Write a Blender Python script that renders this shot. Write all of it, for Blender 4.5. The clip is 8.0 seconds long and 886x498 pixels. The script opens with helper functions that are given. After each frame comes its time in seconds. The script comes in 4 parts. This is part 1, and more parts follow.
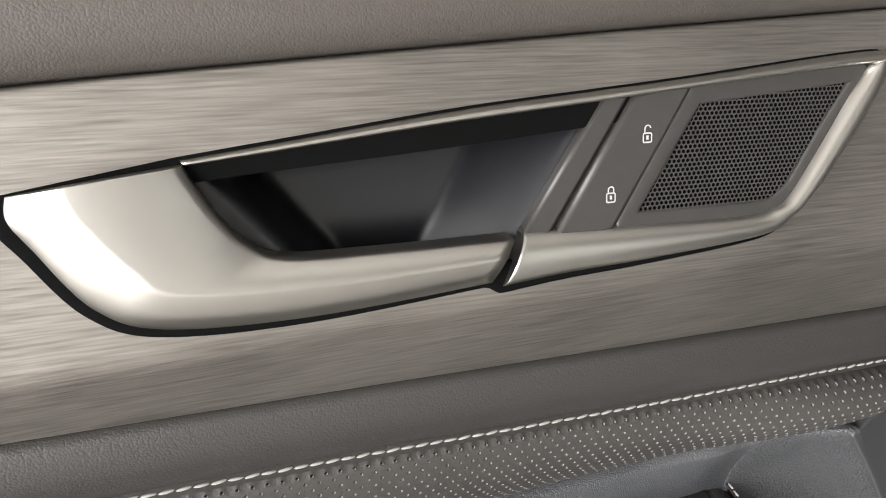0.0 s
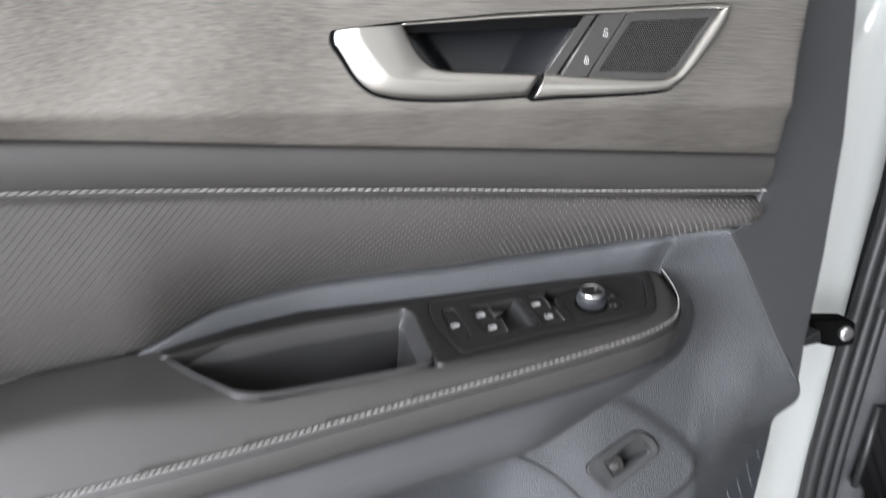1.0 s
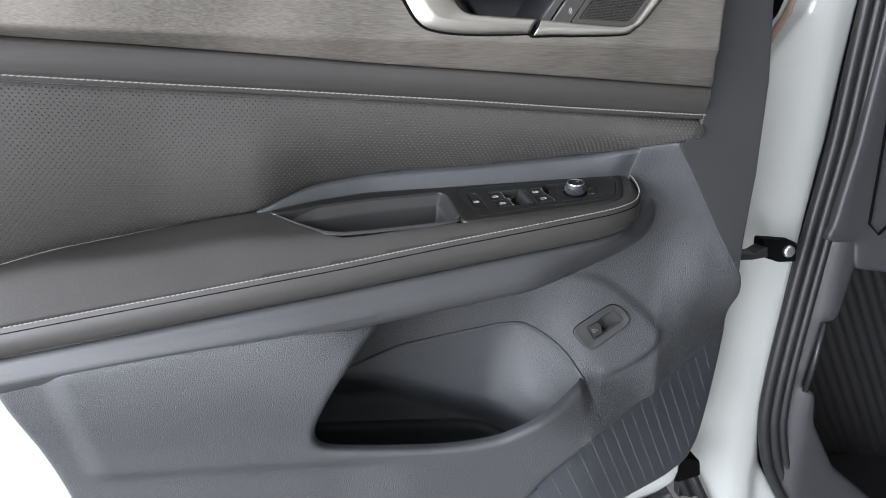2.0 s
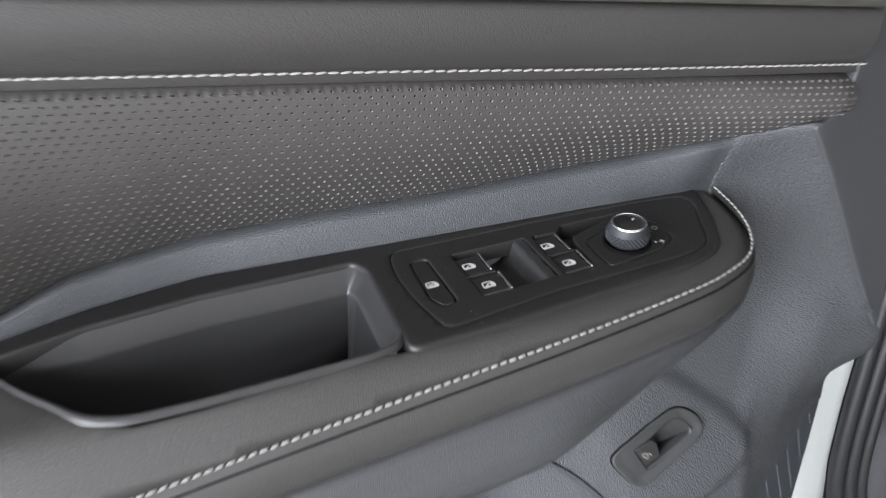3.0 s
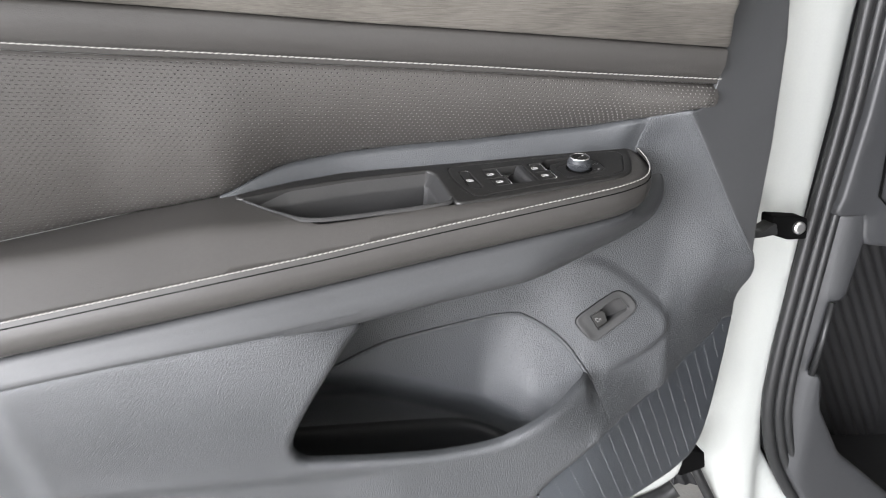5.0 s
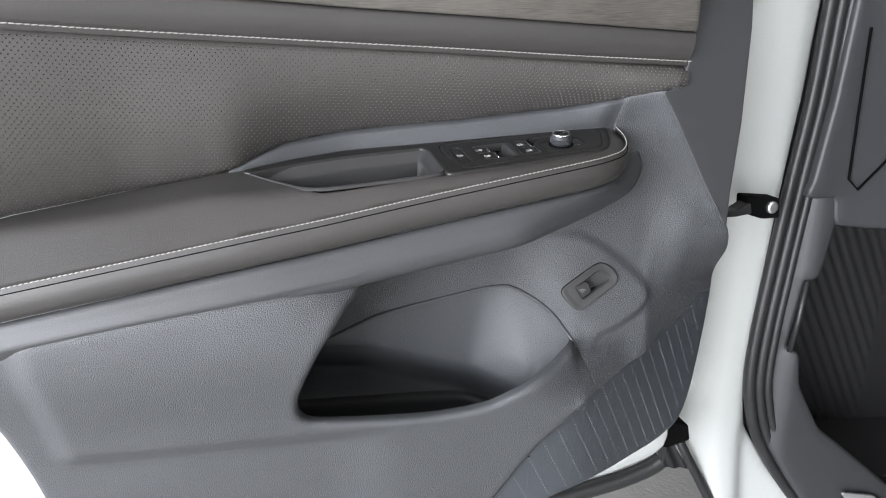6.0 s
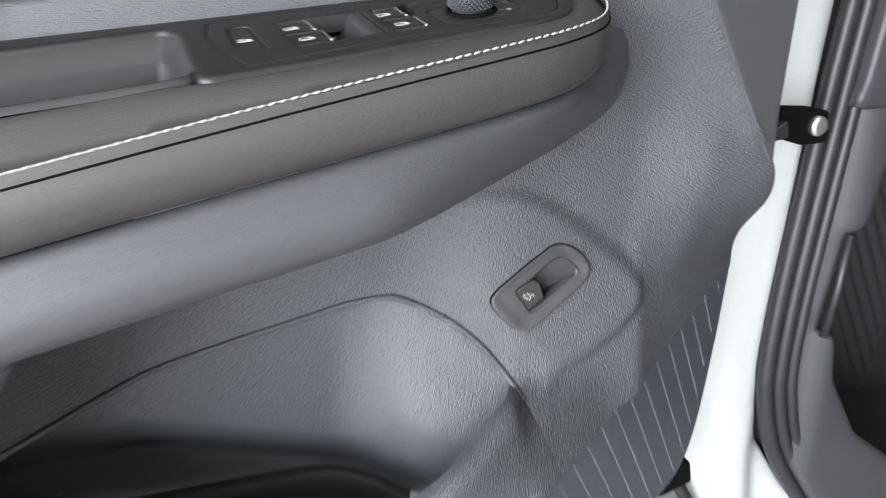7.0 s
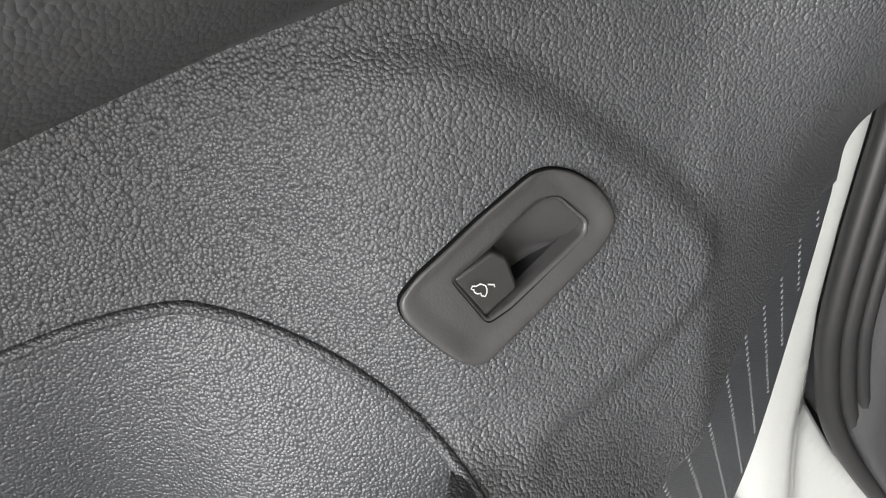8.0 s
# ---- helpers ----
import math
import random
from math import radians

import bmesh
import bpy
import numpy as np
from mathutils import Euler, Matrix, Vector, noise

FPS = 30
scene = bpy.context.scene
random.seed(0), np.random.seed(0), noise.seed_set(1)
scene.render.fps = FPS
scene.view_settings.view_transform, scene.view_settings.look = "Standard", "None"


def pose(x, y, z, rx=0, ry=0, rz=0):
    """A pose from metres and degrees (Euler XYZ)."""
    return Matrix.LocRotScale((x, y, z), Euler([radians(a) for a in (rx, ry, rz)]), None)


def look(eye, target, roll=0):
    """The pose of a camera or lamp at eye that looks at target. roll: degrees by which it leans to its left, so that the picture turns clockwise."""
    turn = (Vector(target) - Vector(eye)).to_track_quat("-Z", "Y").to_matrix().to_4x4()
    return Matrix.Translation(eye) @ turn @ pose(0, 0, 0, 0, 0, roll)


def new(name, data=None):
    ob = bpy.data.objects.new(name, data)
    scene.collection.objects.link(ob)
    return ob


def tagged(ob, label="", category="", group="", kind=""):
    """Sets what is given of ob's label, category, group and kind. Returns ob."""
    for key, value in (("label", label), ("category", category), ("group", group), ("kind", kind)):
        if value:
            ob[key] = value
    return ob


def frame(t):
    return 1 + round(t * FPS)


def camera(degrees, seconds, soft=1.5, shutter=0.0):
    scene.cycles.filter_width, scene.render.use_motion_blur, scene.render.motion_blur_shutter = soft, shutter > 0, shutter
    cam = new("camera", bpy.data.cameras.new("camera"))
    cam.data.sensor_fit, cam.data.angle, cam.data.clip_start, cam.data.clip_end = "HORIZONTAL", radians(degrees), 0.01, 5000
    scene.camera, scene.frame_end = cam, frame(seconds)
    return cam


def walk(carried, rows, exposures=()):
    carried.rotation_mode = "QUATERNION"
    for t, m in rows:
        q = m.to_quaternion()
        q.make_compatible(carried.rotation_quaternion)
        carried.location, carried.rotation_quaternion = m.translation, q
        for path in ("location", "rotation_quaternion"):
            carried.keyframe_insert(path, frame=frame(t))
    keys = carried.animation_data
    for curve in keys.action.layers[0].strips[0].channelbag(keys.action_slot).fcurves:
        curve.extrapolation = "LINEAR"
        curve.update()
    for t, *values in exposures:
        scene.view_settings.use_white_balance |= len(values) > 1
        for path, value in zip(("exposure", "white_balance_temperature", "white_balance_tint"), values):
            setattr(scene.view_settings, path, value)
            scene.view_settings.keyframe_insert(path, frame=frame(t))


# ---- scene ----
cam = camera(61.5, 8.0, soft=1.0, shutter=0.25)
PATH = [
    (0, (0.0711, 0.0499, 1.0683), (0.6147, 1.8683, 0.4376), -0.58),
    (0.5, (0.0559, 0.0266, 1.0654), (0.5875, 1.859, 0.4658), -0.36),
    (0.8, (0.0191, -0.0838, 1.0534), (0.4995, 1.7657, 0.4633), 1.29),
    (1, (-0.0148, -0.2184, 1.037), (0.415, 1.6408, 0.4383), 2.34),
    (1.2, (-0.0443, -0.3562, 1.0132), (0.3436, 1.5246, 0.4544), 2.82),
    (1.5, (-0.0614, -0.4637, 1.0153), (0.287, 1.4251, 0.4575), 3.47),
    (1.7, (-0.0631, -0.4892, 0.9981), (0.2761, 1.4051, 0.4534), 3.46),
    (2.8, (-0.0044, -0.1599, 0.9783), (0.4822, 1.6549, 0.2931), 0.97),
    (3, (0.0171, -0.0489, 0.9694), (0.5644, 1.7312, 0.2401), 0.53),
    (3.2, (0.0395, 0.0338, 0.9589), (0.6308, 1.7685, 0.1583), 0.21),
    (3.5, (0.0704, 0.088, 0.9403), (0.699, 1.8, 0.1192), -0.09),
    (4, (0.0718, 0.0862, 0.9399), (0.6976, 1.8024, 0.1257), 0.30),
    (4.5, (0.0134, -0.0675, 0.9663), (0.5608, 1.7221, 0.2608), 1.29),
    (4.8, (-0.0475, -0.2626, 0.9683), (0.435, 1.5722, 0.3352), 2.09),
    (5, (-0.0623, -0.3761, 0.9667), (0.3681, 1.4812, 0.3622), 2.66),
    (5.2, (-0.0765, -0.446, 0.9589), (0.3335, 1.4303, 0.4011), 2.55),
    (6.3, (-0.065, -0.4283, 0.9277), (0.4105, 1.4297, 0.3605), 1.47),
    (6.5, (-0.0342, -0.3448, 0.9181), (0.4827, 1.4841, 0.2953), 1.01),
    (6.8, (0.0263, -0.1643, 0.8936), (0.6418, 1.5986, 0.177), 0.37),
    (7, (0.0823, -0.0773, 0.8526), (0.6871, 1.6925, 0.144), 0.17),
    (7.2, (0.1434, 0.0493, 0.8496), (0.71, 1.68, -0.1603), -1.10),
    (7.5, (0.1853, 0.1215, 0.782), (0.7719, 1.7701, -0.1864), -2.08),
    (8, (0.195, 0.1436, 0.7708), (0.8311, 1.782, -0.1838), -1.79),
]
LIGHTNESS = [(0.0, 3.15, 7000), (0.5, 3.25, 6800), (1.0, 3.5, 6400), (1.5, 3.15, 6300), (3.0, 3.35, 6400), (3.5, 3.65, 6550), (4.0, 4.05, 6750), (4.5, 4.25, 6700), (5.0, 3.75, 6650), (6.5, 3.42, 6400), (7.0, 3.85, 6400), (7.5, 3.75, 6650), (8.0, 3.42, 7000)]
walk(cam, [(t, look(eye, target, roll)) for t, eye, target, roll in PATH], exposures=[(t, ev - 3.38, kelvin, 13) for t, ev, kelvin in LIGHTNESS])

# ---- light ----
world = bpy.data.worlds.new("sky")
scene.world = world
world.use_nodes = True
wn = world.node_tree.nodes
sky = wn.new("ShaderNodeTexSky")
sky.sky_type, sky.sun_disc = "NISHITA", False
sky.sun_elevation, sky.sun_rotation = radians(62), radians(208)
sky.air_density, sky.dust_density = 1.0, 4.0
world.node_tree.links.new(sky.outputs["Color"], wn["Background"].inputs["Color"])
wn["Background"].inputs["Strength"].default_value = 0.15
sun = new("sun", bpy.data.lights.new("sun", "SUN"))
sun.data.energy, sun.data.angle, sun.data.color = 3.0, radians(2), (1.0, 0.95, 0.88)
sun.matrix_world = look((-0.25, -0.47, 1.0), (0, 0, 0))

# area lamp added in an unseen opening, for low bluish light from the left
gate = new("added_side_light", bpy.data.lights.new("added_side_light", "AREA"))
gate.data.shape, gate.data.size, gate.data.size_y = "RECTANGLE", 4.1, 1.95
gate.data.energy, gate.data.color = 560, (0.92, 0.955, 1.0)
gate.matrix_world = look((-1.98, -2.15, 1.02), (0.0, -2.15, 1.02))

# ---- materials ----
def material(name, base, rough, metal=0.0, grain=None, grain_bump=0.0, depth=0.0004, mottle=0.12, stretch=(1, 1, 1), coat=0.0, rough_var=0.04, specular=0.5):
    """A principled surface with fine relief (cells or noise, grain per metre), a coarse mottle and uneven gloss."""
    m = bpy.data.materials.new(name)
    m.use_nodes = True
    nt = m.node_tree
    n, link = nt.nodes, nt.links.new
    b = n["Principled BSDF"]
    b.inputs["Metallic"].default_value = metal
    b.inputs["Coat Weight"].default_value = coat
    b.inputs["Specular IOR Level"].default_value = specular
    co = n.new("ShaderNodeTexCoord")
    mp = n.new("ShaderNodeMapping")
    mp.inputs["Scale"].default_value = stretch
    link(co.outputs["Object"], mp.inputs["Vector"])
    big = n.new("ShaderNodeTexNoise")
    big.inputs["Scale"].default_value, big.inputs["Detail"].default_value = 9.0, 6.0
    link(co.outputs["Object"], big.inputs["Vector"])
    fine = n.new("ShaderNodeTexNoise")
    fine.inputs["Scale"].default_value, fine.inputs["Detail"].default_value = 420.0, 2.0
    link(mp.outputs["Vector"], fine.inputs["Vector"])
    ramp = n.new("ShaderNodeMapRange")
    ramp.inputs["From Min"].default_value, ramp.inputs["From Max"].default_value = 0.3, 0.7
    ramp.inputs["To Min"].default_value, ramp.inputs["To Max"].default_value = 1 - mottle, 1 + mottle
    add = n.new("ShaderNodeMath")
    add.operation = "MULTIPLY_ADD"
    add.inputs[1].default_value, add.inputs[2].default_value = 0.5, 0.0
    link(fine.outputs["Fac"], add.inputs[0])
    half = n.new("ShaderNodeMath")
    half.operation = "MULTIPLY_ADD"
    half.inputs[1].default_value = 0.5
    link(big.outputs["Fac"], half.inputs[0])
    link(add.outputs[0], half.inputs[2])
    link(half.outputs[0], ramp.inputs["Value"])
    mix = n.new("ShaderNodeMix")
    mix.data_type, mix.blend_type = "RGBA", "MULTIPLY"
    mix.inputs["Factor"].default_value = 1.0
    mix.inputs["A"].default_value = (*base, 1)
    link(ramp.outputs["Result"], mix.inputs["B"])
    link(mix.outputs["Result"], b.inputs["Base Color"])
    rr = n.new("ShaderNodeMapRange")
    rr.inputs["From Min"].default_value, rr.inputs["From Max"].default_value = 0.3, 0.7
    rr.inputs["To Min"].default_value, rr.inputs["To Max"].default_value = rough - rough_var, rough + rough_var
    link(half.outputs[0], rr.inputs["Value"])
    link(rr.outputs["Result"], b.inputs["Roughness"])
    if grain:
        bump = n.new("ShaderNodeBump")
        bump.inputs["Strength"].default_value, bump.inputs["Distance"].default_value = grain_bump, depth
        if stretch == (1, 1, 1):
            warp = n.new("ShaderNodeTexNoise")
            warp.inputs["Scale"].default_value = grain * 0.35
            link(co.outputs["Object"], warp.inputs["Vector"])
            off = n.new("ShaderNodeMix")
            off.data_type, off.blend_type = "RGBA", "LINEAR_LIGHT"
            off.inputs["Factor"].default_value = 0.2 / grain
            link(mp.outputs["Vector"], off.inputs["A"])
            link(warp.outputs["Color"], off.inputs["B"])
            cells = n.new("ShaderNodeTexVoronoi")
            cells.feature = "F1"
            cells.inputs["Scale"].default_value = grain
            link(off.outputs["Result"], cells.inputs["Vector"])
            dome = n.new("ShaderNodeMath")
            dome.operation = "POWER"
            dome.inputs[1].default_value = 2.0
            link(cells.outputs["Distance"], dome.inputs[0])
            bump.invert = True
            link(dome.outputs[0], bump.inputs["Height"])
            worn = n.new("ShaderNodeMath")
            worn.operation = "MULTIPLY_ADD"
            worn.inputs[1].default_value = 0.10 * grain_bump
            link(dome.outputs[0], worn.inputs[0])
            link(rr.outputs["Result"], worn.inputs[2])
            link(worn.outputs[0], b.inputs["Roughness"])
        else:
            hair = n.new("ShaderNodeTexNoise")
            hair.inputs["Scale"].default_value, hair.inputs["Detail"].default_value = grain, 4.0
            link(mp.outputs["Vector"], hair.inputs["Vector"])
            link(hair.outputs["Fac"], bump.inputs["Height"])
        link(bump.outputs["Normal"], b.inputs["Normal"])
    return m


LEATHER = material("leather", (0.031, 0.029, 0.027), 0.46, grain=1300, grain_bump=0.7, depth=0.00016)
PERF = material("perforated_leather", (0.043, 0.040, 0.037), 0.47, grain=1400, grain_bump=0.6, depth=0.00014, specular=0.42)
PADSKIN = material("soft_skin", (0.060, 0.053, 0.048), 0.50, grain=1500, grain_bump=0.7, depth=0.00012, specular=0.36)
GRAINED = material("grained_plastic", (0.043, 0.0452, 0.0480), 0.41, grain=900, grain_bump=1.0, depth=0.00056)
TUBSKIN = material("pocket_plastic", (0.043, 0.0455, 0.0490), 0.37, grain=920, grain_bump=1.0, depth=0.00038)
STRIP = material("strip_plastic", (0.043, 0.0452, 0.0480), 0.41, grain=1250, grain_bump=0.9, depth=0.00026)
# Darker copy of the pocket plastic: the shade at the bottom is coloured in.
POCKET_DARK = material("pocket_bottom_shade", (0.018, 0.019, 0.020), 0.5, grain=900, grain_bump=0.6, depth=0.0003, specular=0.3)
UNDER = material("underside_plastic", (0.036, 0.0372, 0.039), 0.44, grain=1300, grain_bump=0.6, depth=0.00018)
SLAB = material("end_trim_plastic", (0.045, 0.046, 0.048), 0.45, grain=900, grain_bump=0.25, depth=0.0003)
BLACK = material("black_plastic", (0.012, 0.0116, 0.0110), 0.44, grain=2500, grain_bump=0.15, depth=0.0001, specular=0.38)
CUPM = material("cup_plastic", (0.023, 0.0228, 0.0230), 0.32, rough_var=0.01)
BUTTON = material("button_plastic", (0.012, 0.0115, 0.011), 0.36, grain=2500, grain_bump=0.1, depth=0.0001)
BOWL = material("bowl_plastic", (0.007, 0.0075, 0.009), 0.30, rough_var=0.01)
def ribbed(m, direction, pitch, depth):
    """Adds fine parallel ribs to a material's relief."""
    nt = m.node_tree
    n, link = nt.nodes, nt.links.new
    co = n.new("ShaderNodeTexCoord")
    dot = n.new("ShaderNodeVectorMath")
    dot.operation = "DOT_PRODUCT"
    dot.inputs[1].default_value = direction
    link(co.outputs["Object"], dot.inputs[0])
    sc = n.new("ShaderNodeMath")
    sc.operation = "MULTIPLY"
    sc.inputs[1].default_value = 2 * math.pi / pitch
    link(dot.outputs["Value"], sc.inputs[0])
    wave = n.new("ShaderNodeMath")
    wave.operation = "SINE"
    link(sc.outputs[0], wave.inputs[0])
    bump = n.new("ShaderNodeBump")
    bump.inputs["Strength"].default_value, bump.inputs["Distance"].default_value = 1.0, depth
    link(wave.outputs[0], bump.inputs["Height"])
    link(bump.outputs["Normal"], n["Principled BSDF"].inputs["Normal"])
    return m


DARKGRILLE = material("grille_plastic", (0.030, 0.0285, 0.0265), 0.45)
# Flat black: puts the dark of holes and gaps into colour; also black parts.
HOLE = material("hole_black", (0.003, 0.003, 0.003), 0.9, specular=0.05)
BRUSHED = material("brushed_trim", (0.178, 0.166, 0.149), 0.45, metal=0.8, grain=520, grain_bump=0.45, depth=0.0002, mottle=0.46, stretch=(0.08, 3.4, 3.4), rough_var=0.05)
SATIN = material("satin_metal", (0.44, 0.425, 0.395), 0.34, metal=1.0, mottle=0.0, rough_var=0.0)
CHROME = material("chrome", (0.75, 0.75, 0.75), 0.22, metal=1.0, mottle=0.0, rough_var=0.0)
THREAD = material("thread", (0.27, 0.262, 0.245), 0.8, mottle=0.2)
# Pale hole walls: the pits' bright rims are put into the colour.
PERFDOT = material("perforation_bright_wall", (0.17, 0.167, 0.16), 0.8, mottle=0.1)
ICON = material("icon_print", (0.40, 0.40, 0.39), 0.6, mottle=0.03)
PAINT = material("white_paint", (0.42, 0.435, 0.42), 0.15, mottle=0.03, coat=0.8, rough_var=0.03)
RUBBER = material("rubber", (0.013, 0.0135, 0.014), 0.45, mottle=0.2)
KICK = material("kick_plastic", (0.032, 0.033, 0.035), 0.45, grain=800, grain_bump=0.3, depth=0.0004)
MATSTUFF = material("mat_rubber", (0.022, 0.022, 0.023), 0.42, grain=500, grain_bump=0.3, depth=0.0007)
FABRIC = ribbed(material("speaker_cloth_plastic", (0.038, 0.043, 0.050), 0.42), (-0.37, 0.0, 0.93), 0.0015, 0.00018)
CONCRETE = material("concrete", (0.42, 0.41, 0.39), 0.75, grain=120, grain_bump=0.3, depth=0.002, mottle=0.2)
PLATE = material("sill_steel", (0.6, 0.6, 0.6), 0.35, metal=0.8)
BOLT = material("zinc_bolt", (0.75, 0.75, 0.75), 0.3, metal=1.0)
BROWN = material("brown_edge", (0.20, 0.14, 0.11), 0.5)


# ---- building helpers ----
def thing(name, label, category, at=(0, 0, 0), kind="", group=""):
    e = new(name)
    e.matrix_world = Matrix.Translation(at)
    return tagged(e, label, category, group, kind)


def part(name, me, mat, parent, label=""):
    """Links a mesh as one object under its thing or part; the mesh is in world coordinates."""
    ob = new(name, me)
    if mat and not me.materials:
        me.materials.append(mat)
    if parent:
        ob.parent = parent
        up = parent
        base = Matrix.Identity(4)
        while up:
            base = up.matrix_basis @ base if up.parent is None else base
            up = up.parent
        ob.matrix_parent_inverse = base.inverted() if parent.parent is None else Matrix.Identity(4)
    if label:
        tagged(ob, label)
    return ob


def mesh(name, verts, faces, smooth=True):
    me = bpy.data.meshes.new(name)
    me.from_pydata([tuple(map(float, v)) for v in verts], [], faces)
    me.polygons.foreach_set("use_smooth", [smooth] * len(faces))
    me.update()
    return me


def tab(*pairs, width=0.03):
    """A smoothed table: the value at x, from pairs of x and value."""
    xs, vs = np.array(pairs, float).T

    def at(x):
        x = np.asarray(x, float)
        out = 0
        for k in np.linspace(-width, width, 7):
            q = x + k
            low = vs[0] + (q - xs[0]) * (vs[1] - vs[0]) / (xs[1] - xs[0])
            high = vs[-1] + (q - xs[-1]) * (vs[-1] - vs[-2]) / (xs[-1] - xs[-2])
            out = out + np.where(q < xs[0], low, np.where(q > xs[-1], high, np.interp(q, xs, vs)))
        return out / 7

    return at


def step(a, b, x):
    t = np.clip((np.asarray(x, float) - a) / (b - a), 0, 1)
    return t * t * (3 - 2 * t)


def smooth_line(points, n, closed=False):
    """Catmull-Rom through the points, n samples a span."""
    p = np.array(points, float)
    k = len(p)
    out = []
    for i in range(k if closed else k - 1):
        a, b, c, d = (p[(i + j) % k] if closed else p[min(max(i + j, 0), k - 1)] for j in (-1, 0, 1, 2))
        for t in np.arange(n) / n:
            out.append(0.5 * (2 * b + (c - a) * t + (2 * a - 5 * b + 4 * c - d) * t**2 + (3 * b - a - 3 * c + d) * t**3))
    if not closed:
        out.append(p[-1])
    return np.array(out)


def rounded(poly, r, n=5):
    """A closed polygon with its corners rounded to about r."""
    p = np.array(poly, float)
    out = []
    for i in range(len(p)):
        a, b, c = p[i - 1], p[i], p[(i + 1) % len(p)]
        da, dc = a - b, c - b
        la, lc = np.linalg.norm(da), np.linalg.norm(dc)
        q = min(r, 0.45 * la, 0.45 * lc)
        s, e = b + da / la * q, b + dc / lc * q
        for t in np.linspace(0, 1, n):
            out.append((1 - t) ** 2 * s + 2 * t * (1 - t) * b + t**2 * e)
    return np.array(out)


def inside(poly, pts):
    x, y = pts[..., 0], pts[..., 1]
    res = np.zeros(x.shape, bool)
    a = poly
    b = np.roll(poly, -1, 0)
    for (x0, y0), (x1, y1) in zip(a, b):
        if y0 == y1:
            continue
        hit = ((y0 > y) != (y1 > y)) & (x < (x1 - x0) * (y - y0) / (y1 - y0) + x0)
        res ^= hit
    return res


def nearest(poly, pts):
    a, b = poly, np.roll(poly, -1, 0)
    d = b - a
    ll = np.maximum((d * d).sum(1), 1e-14)
    t = np.clip(((pts[:, None] - a) * d).sum(2) / ll, 0, 1)
    q = a + t[..., None] * d
    k = ((q - pts[:, None]) ** 2).sum(2).argmin(1)
    return q[np.arange(len(pts)), k]


def sheet(name, outline, to3d, holes=(), cell=0.004, depth=0.004, away=(0, 1, 0), edge=0.0008):
    """A formed panel: a fine grid over an outline in two coordinates, laid into space by to3d, with a rounded rim that turns away by depth."""
    outline = np.array(outline, float)
    holes = [np.array(h, float) for h in holes]
    lo, hi = outline.min(0) - cell, outline.max(0) + cell
    nx, ny = (np.ceil((hi - lo) / cell)).astype(int)
    gx, gy = lo[0] + np.arange(nx + 1) * cell, lo[1] + np.arange(ny + 1) * cell
    cx, cy = np.meshgrid(gx[:-1] + cell / 2, gy[:-1] + cell / 2, indexing="ij")
    keep = inside(outline, np.stack([cx, cy], -1))
    for h in holes:
        keep &= ~inside(h, np.stack([cx, cy], -1))
    px, py = np.meshgrid(gx, gy, indexing="ij")
    pos = np.stack([px, py], -1).reshape(-1, 2)
    count = np.zeros((nx + 1, ny + 1), int)
    for i, j in ((0, 0), (1, 0), (0, 1), (1, 1)):
        count[i : nx + i, j : ny + j] += keep
    rim = ((count > 0) & (count < 4)).ravel()
    idx = np.where(rim)[0]
    cand = np.stack([nearest(h, pos[idx]) for h in (outline, *holes)])
    best = ((cand - pos[idx]) ** 2).sum(2).argmin(0)
    pos[idx] = cand[best, np.arange(len(idx))]
    used = np.where(count.ravel() > 0)[0]
    number = -np.ones(count.size, int)
    number[used] = np.arange(len(used))
    flat = pos[used]
    verts = list(np.asarray(to3d(flat[:, 0], flat[:, 1])).T)
    faces, edges = [], {}
    for i, j in zip(*np.where(keep)):
        q = [i * (ny + 1) + j, (i + 1) * (ny + 1) + j, (i + 1) * (ny + 1) + j + 1, i * (ny + 1) + j + 1]
        q = [int(number[k]) for k in q]
        faces.append(q)
        for a, b in zip(q, q[1:] + q[:1]):
            if (b, a) in edges:
                edges.pop((b, a))
            else:
                edges[(a, b)] = 1
    out = {}
    for a, b in edges:
        d = flat[b] - flat[a]
        n = np.array([d[1], -d[0]])
        l = np.linalg.norm(n)
        if l > 1e-9:
            for k in (a, b):
                out[k] = out.get(k, 0) + n / l
    away = np.array(away, float)
    rings = [{}, {}, {}]
    keys = list(out)
    nn = np.array([out[k] for k in keys])
    nn /= np.maximum(np.linalg.norm(nn, axis=1), 1e-6)[:, None]
    base = np.array([verts[k] for k in keys])
    roll = edge(flat[keys][:, 0], flat[keys][:, 1]) if callable(edge) else np.full(len(keys), edge)
    deep = depth * roll / max(roll.max(), 1e-9)
    for ring, (o, dn) in zip(rings, ((0.7 * roll, 0.3 * roll), (roll, roll), (roll, deep))):
        u = flat[keys] + nn * o[:, None]
        p3 = np.asarray(to3d(u[:, 0], u[:, 1])).T - base
        far = np.minimum(1.0, 2 * o / np.maximum(np.linalg.norm(p3, axis=1), 1e-9))
        for k, p in zip(keys, base + p3 * far[:, None] + away * dn[:, None]):
            ring[k] = len(verts)
            verts.append(p)
    for a, b in edges:
        if a not in out or b not in out:
            continue
        row = [(a, b)] + [(r[a], r[b]) for r in rings]
        for (a0, b0), (a1, b1) in zip(row, row[1:]):
            faces.append([b0, a0, a1, b1])
    return mesh(name, verts, faces)


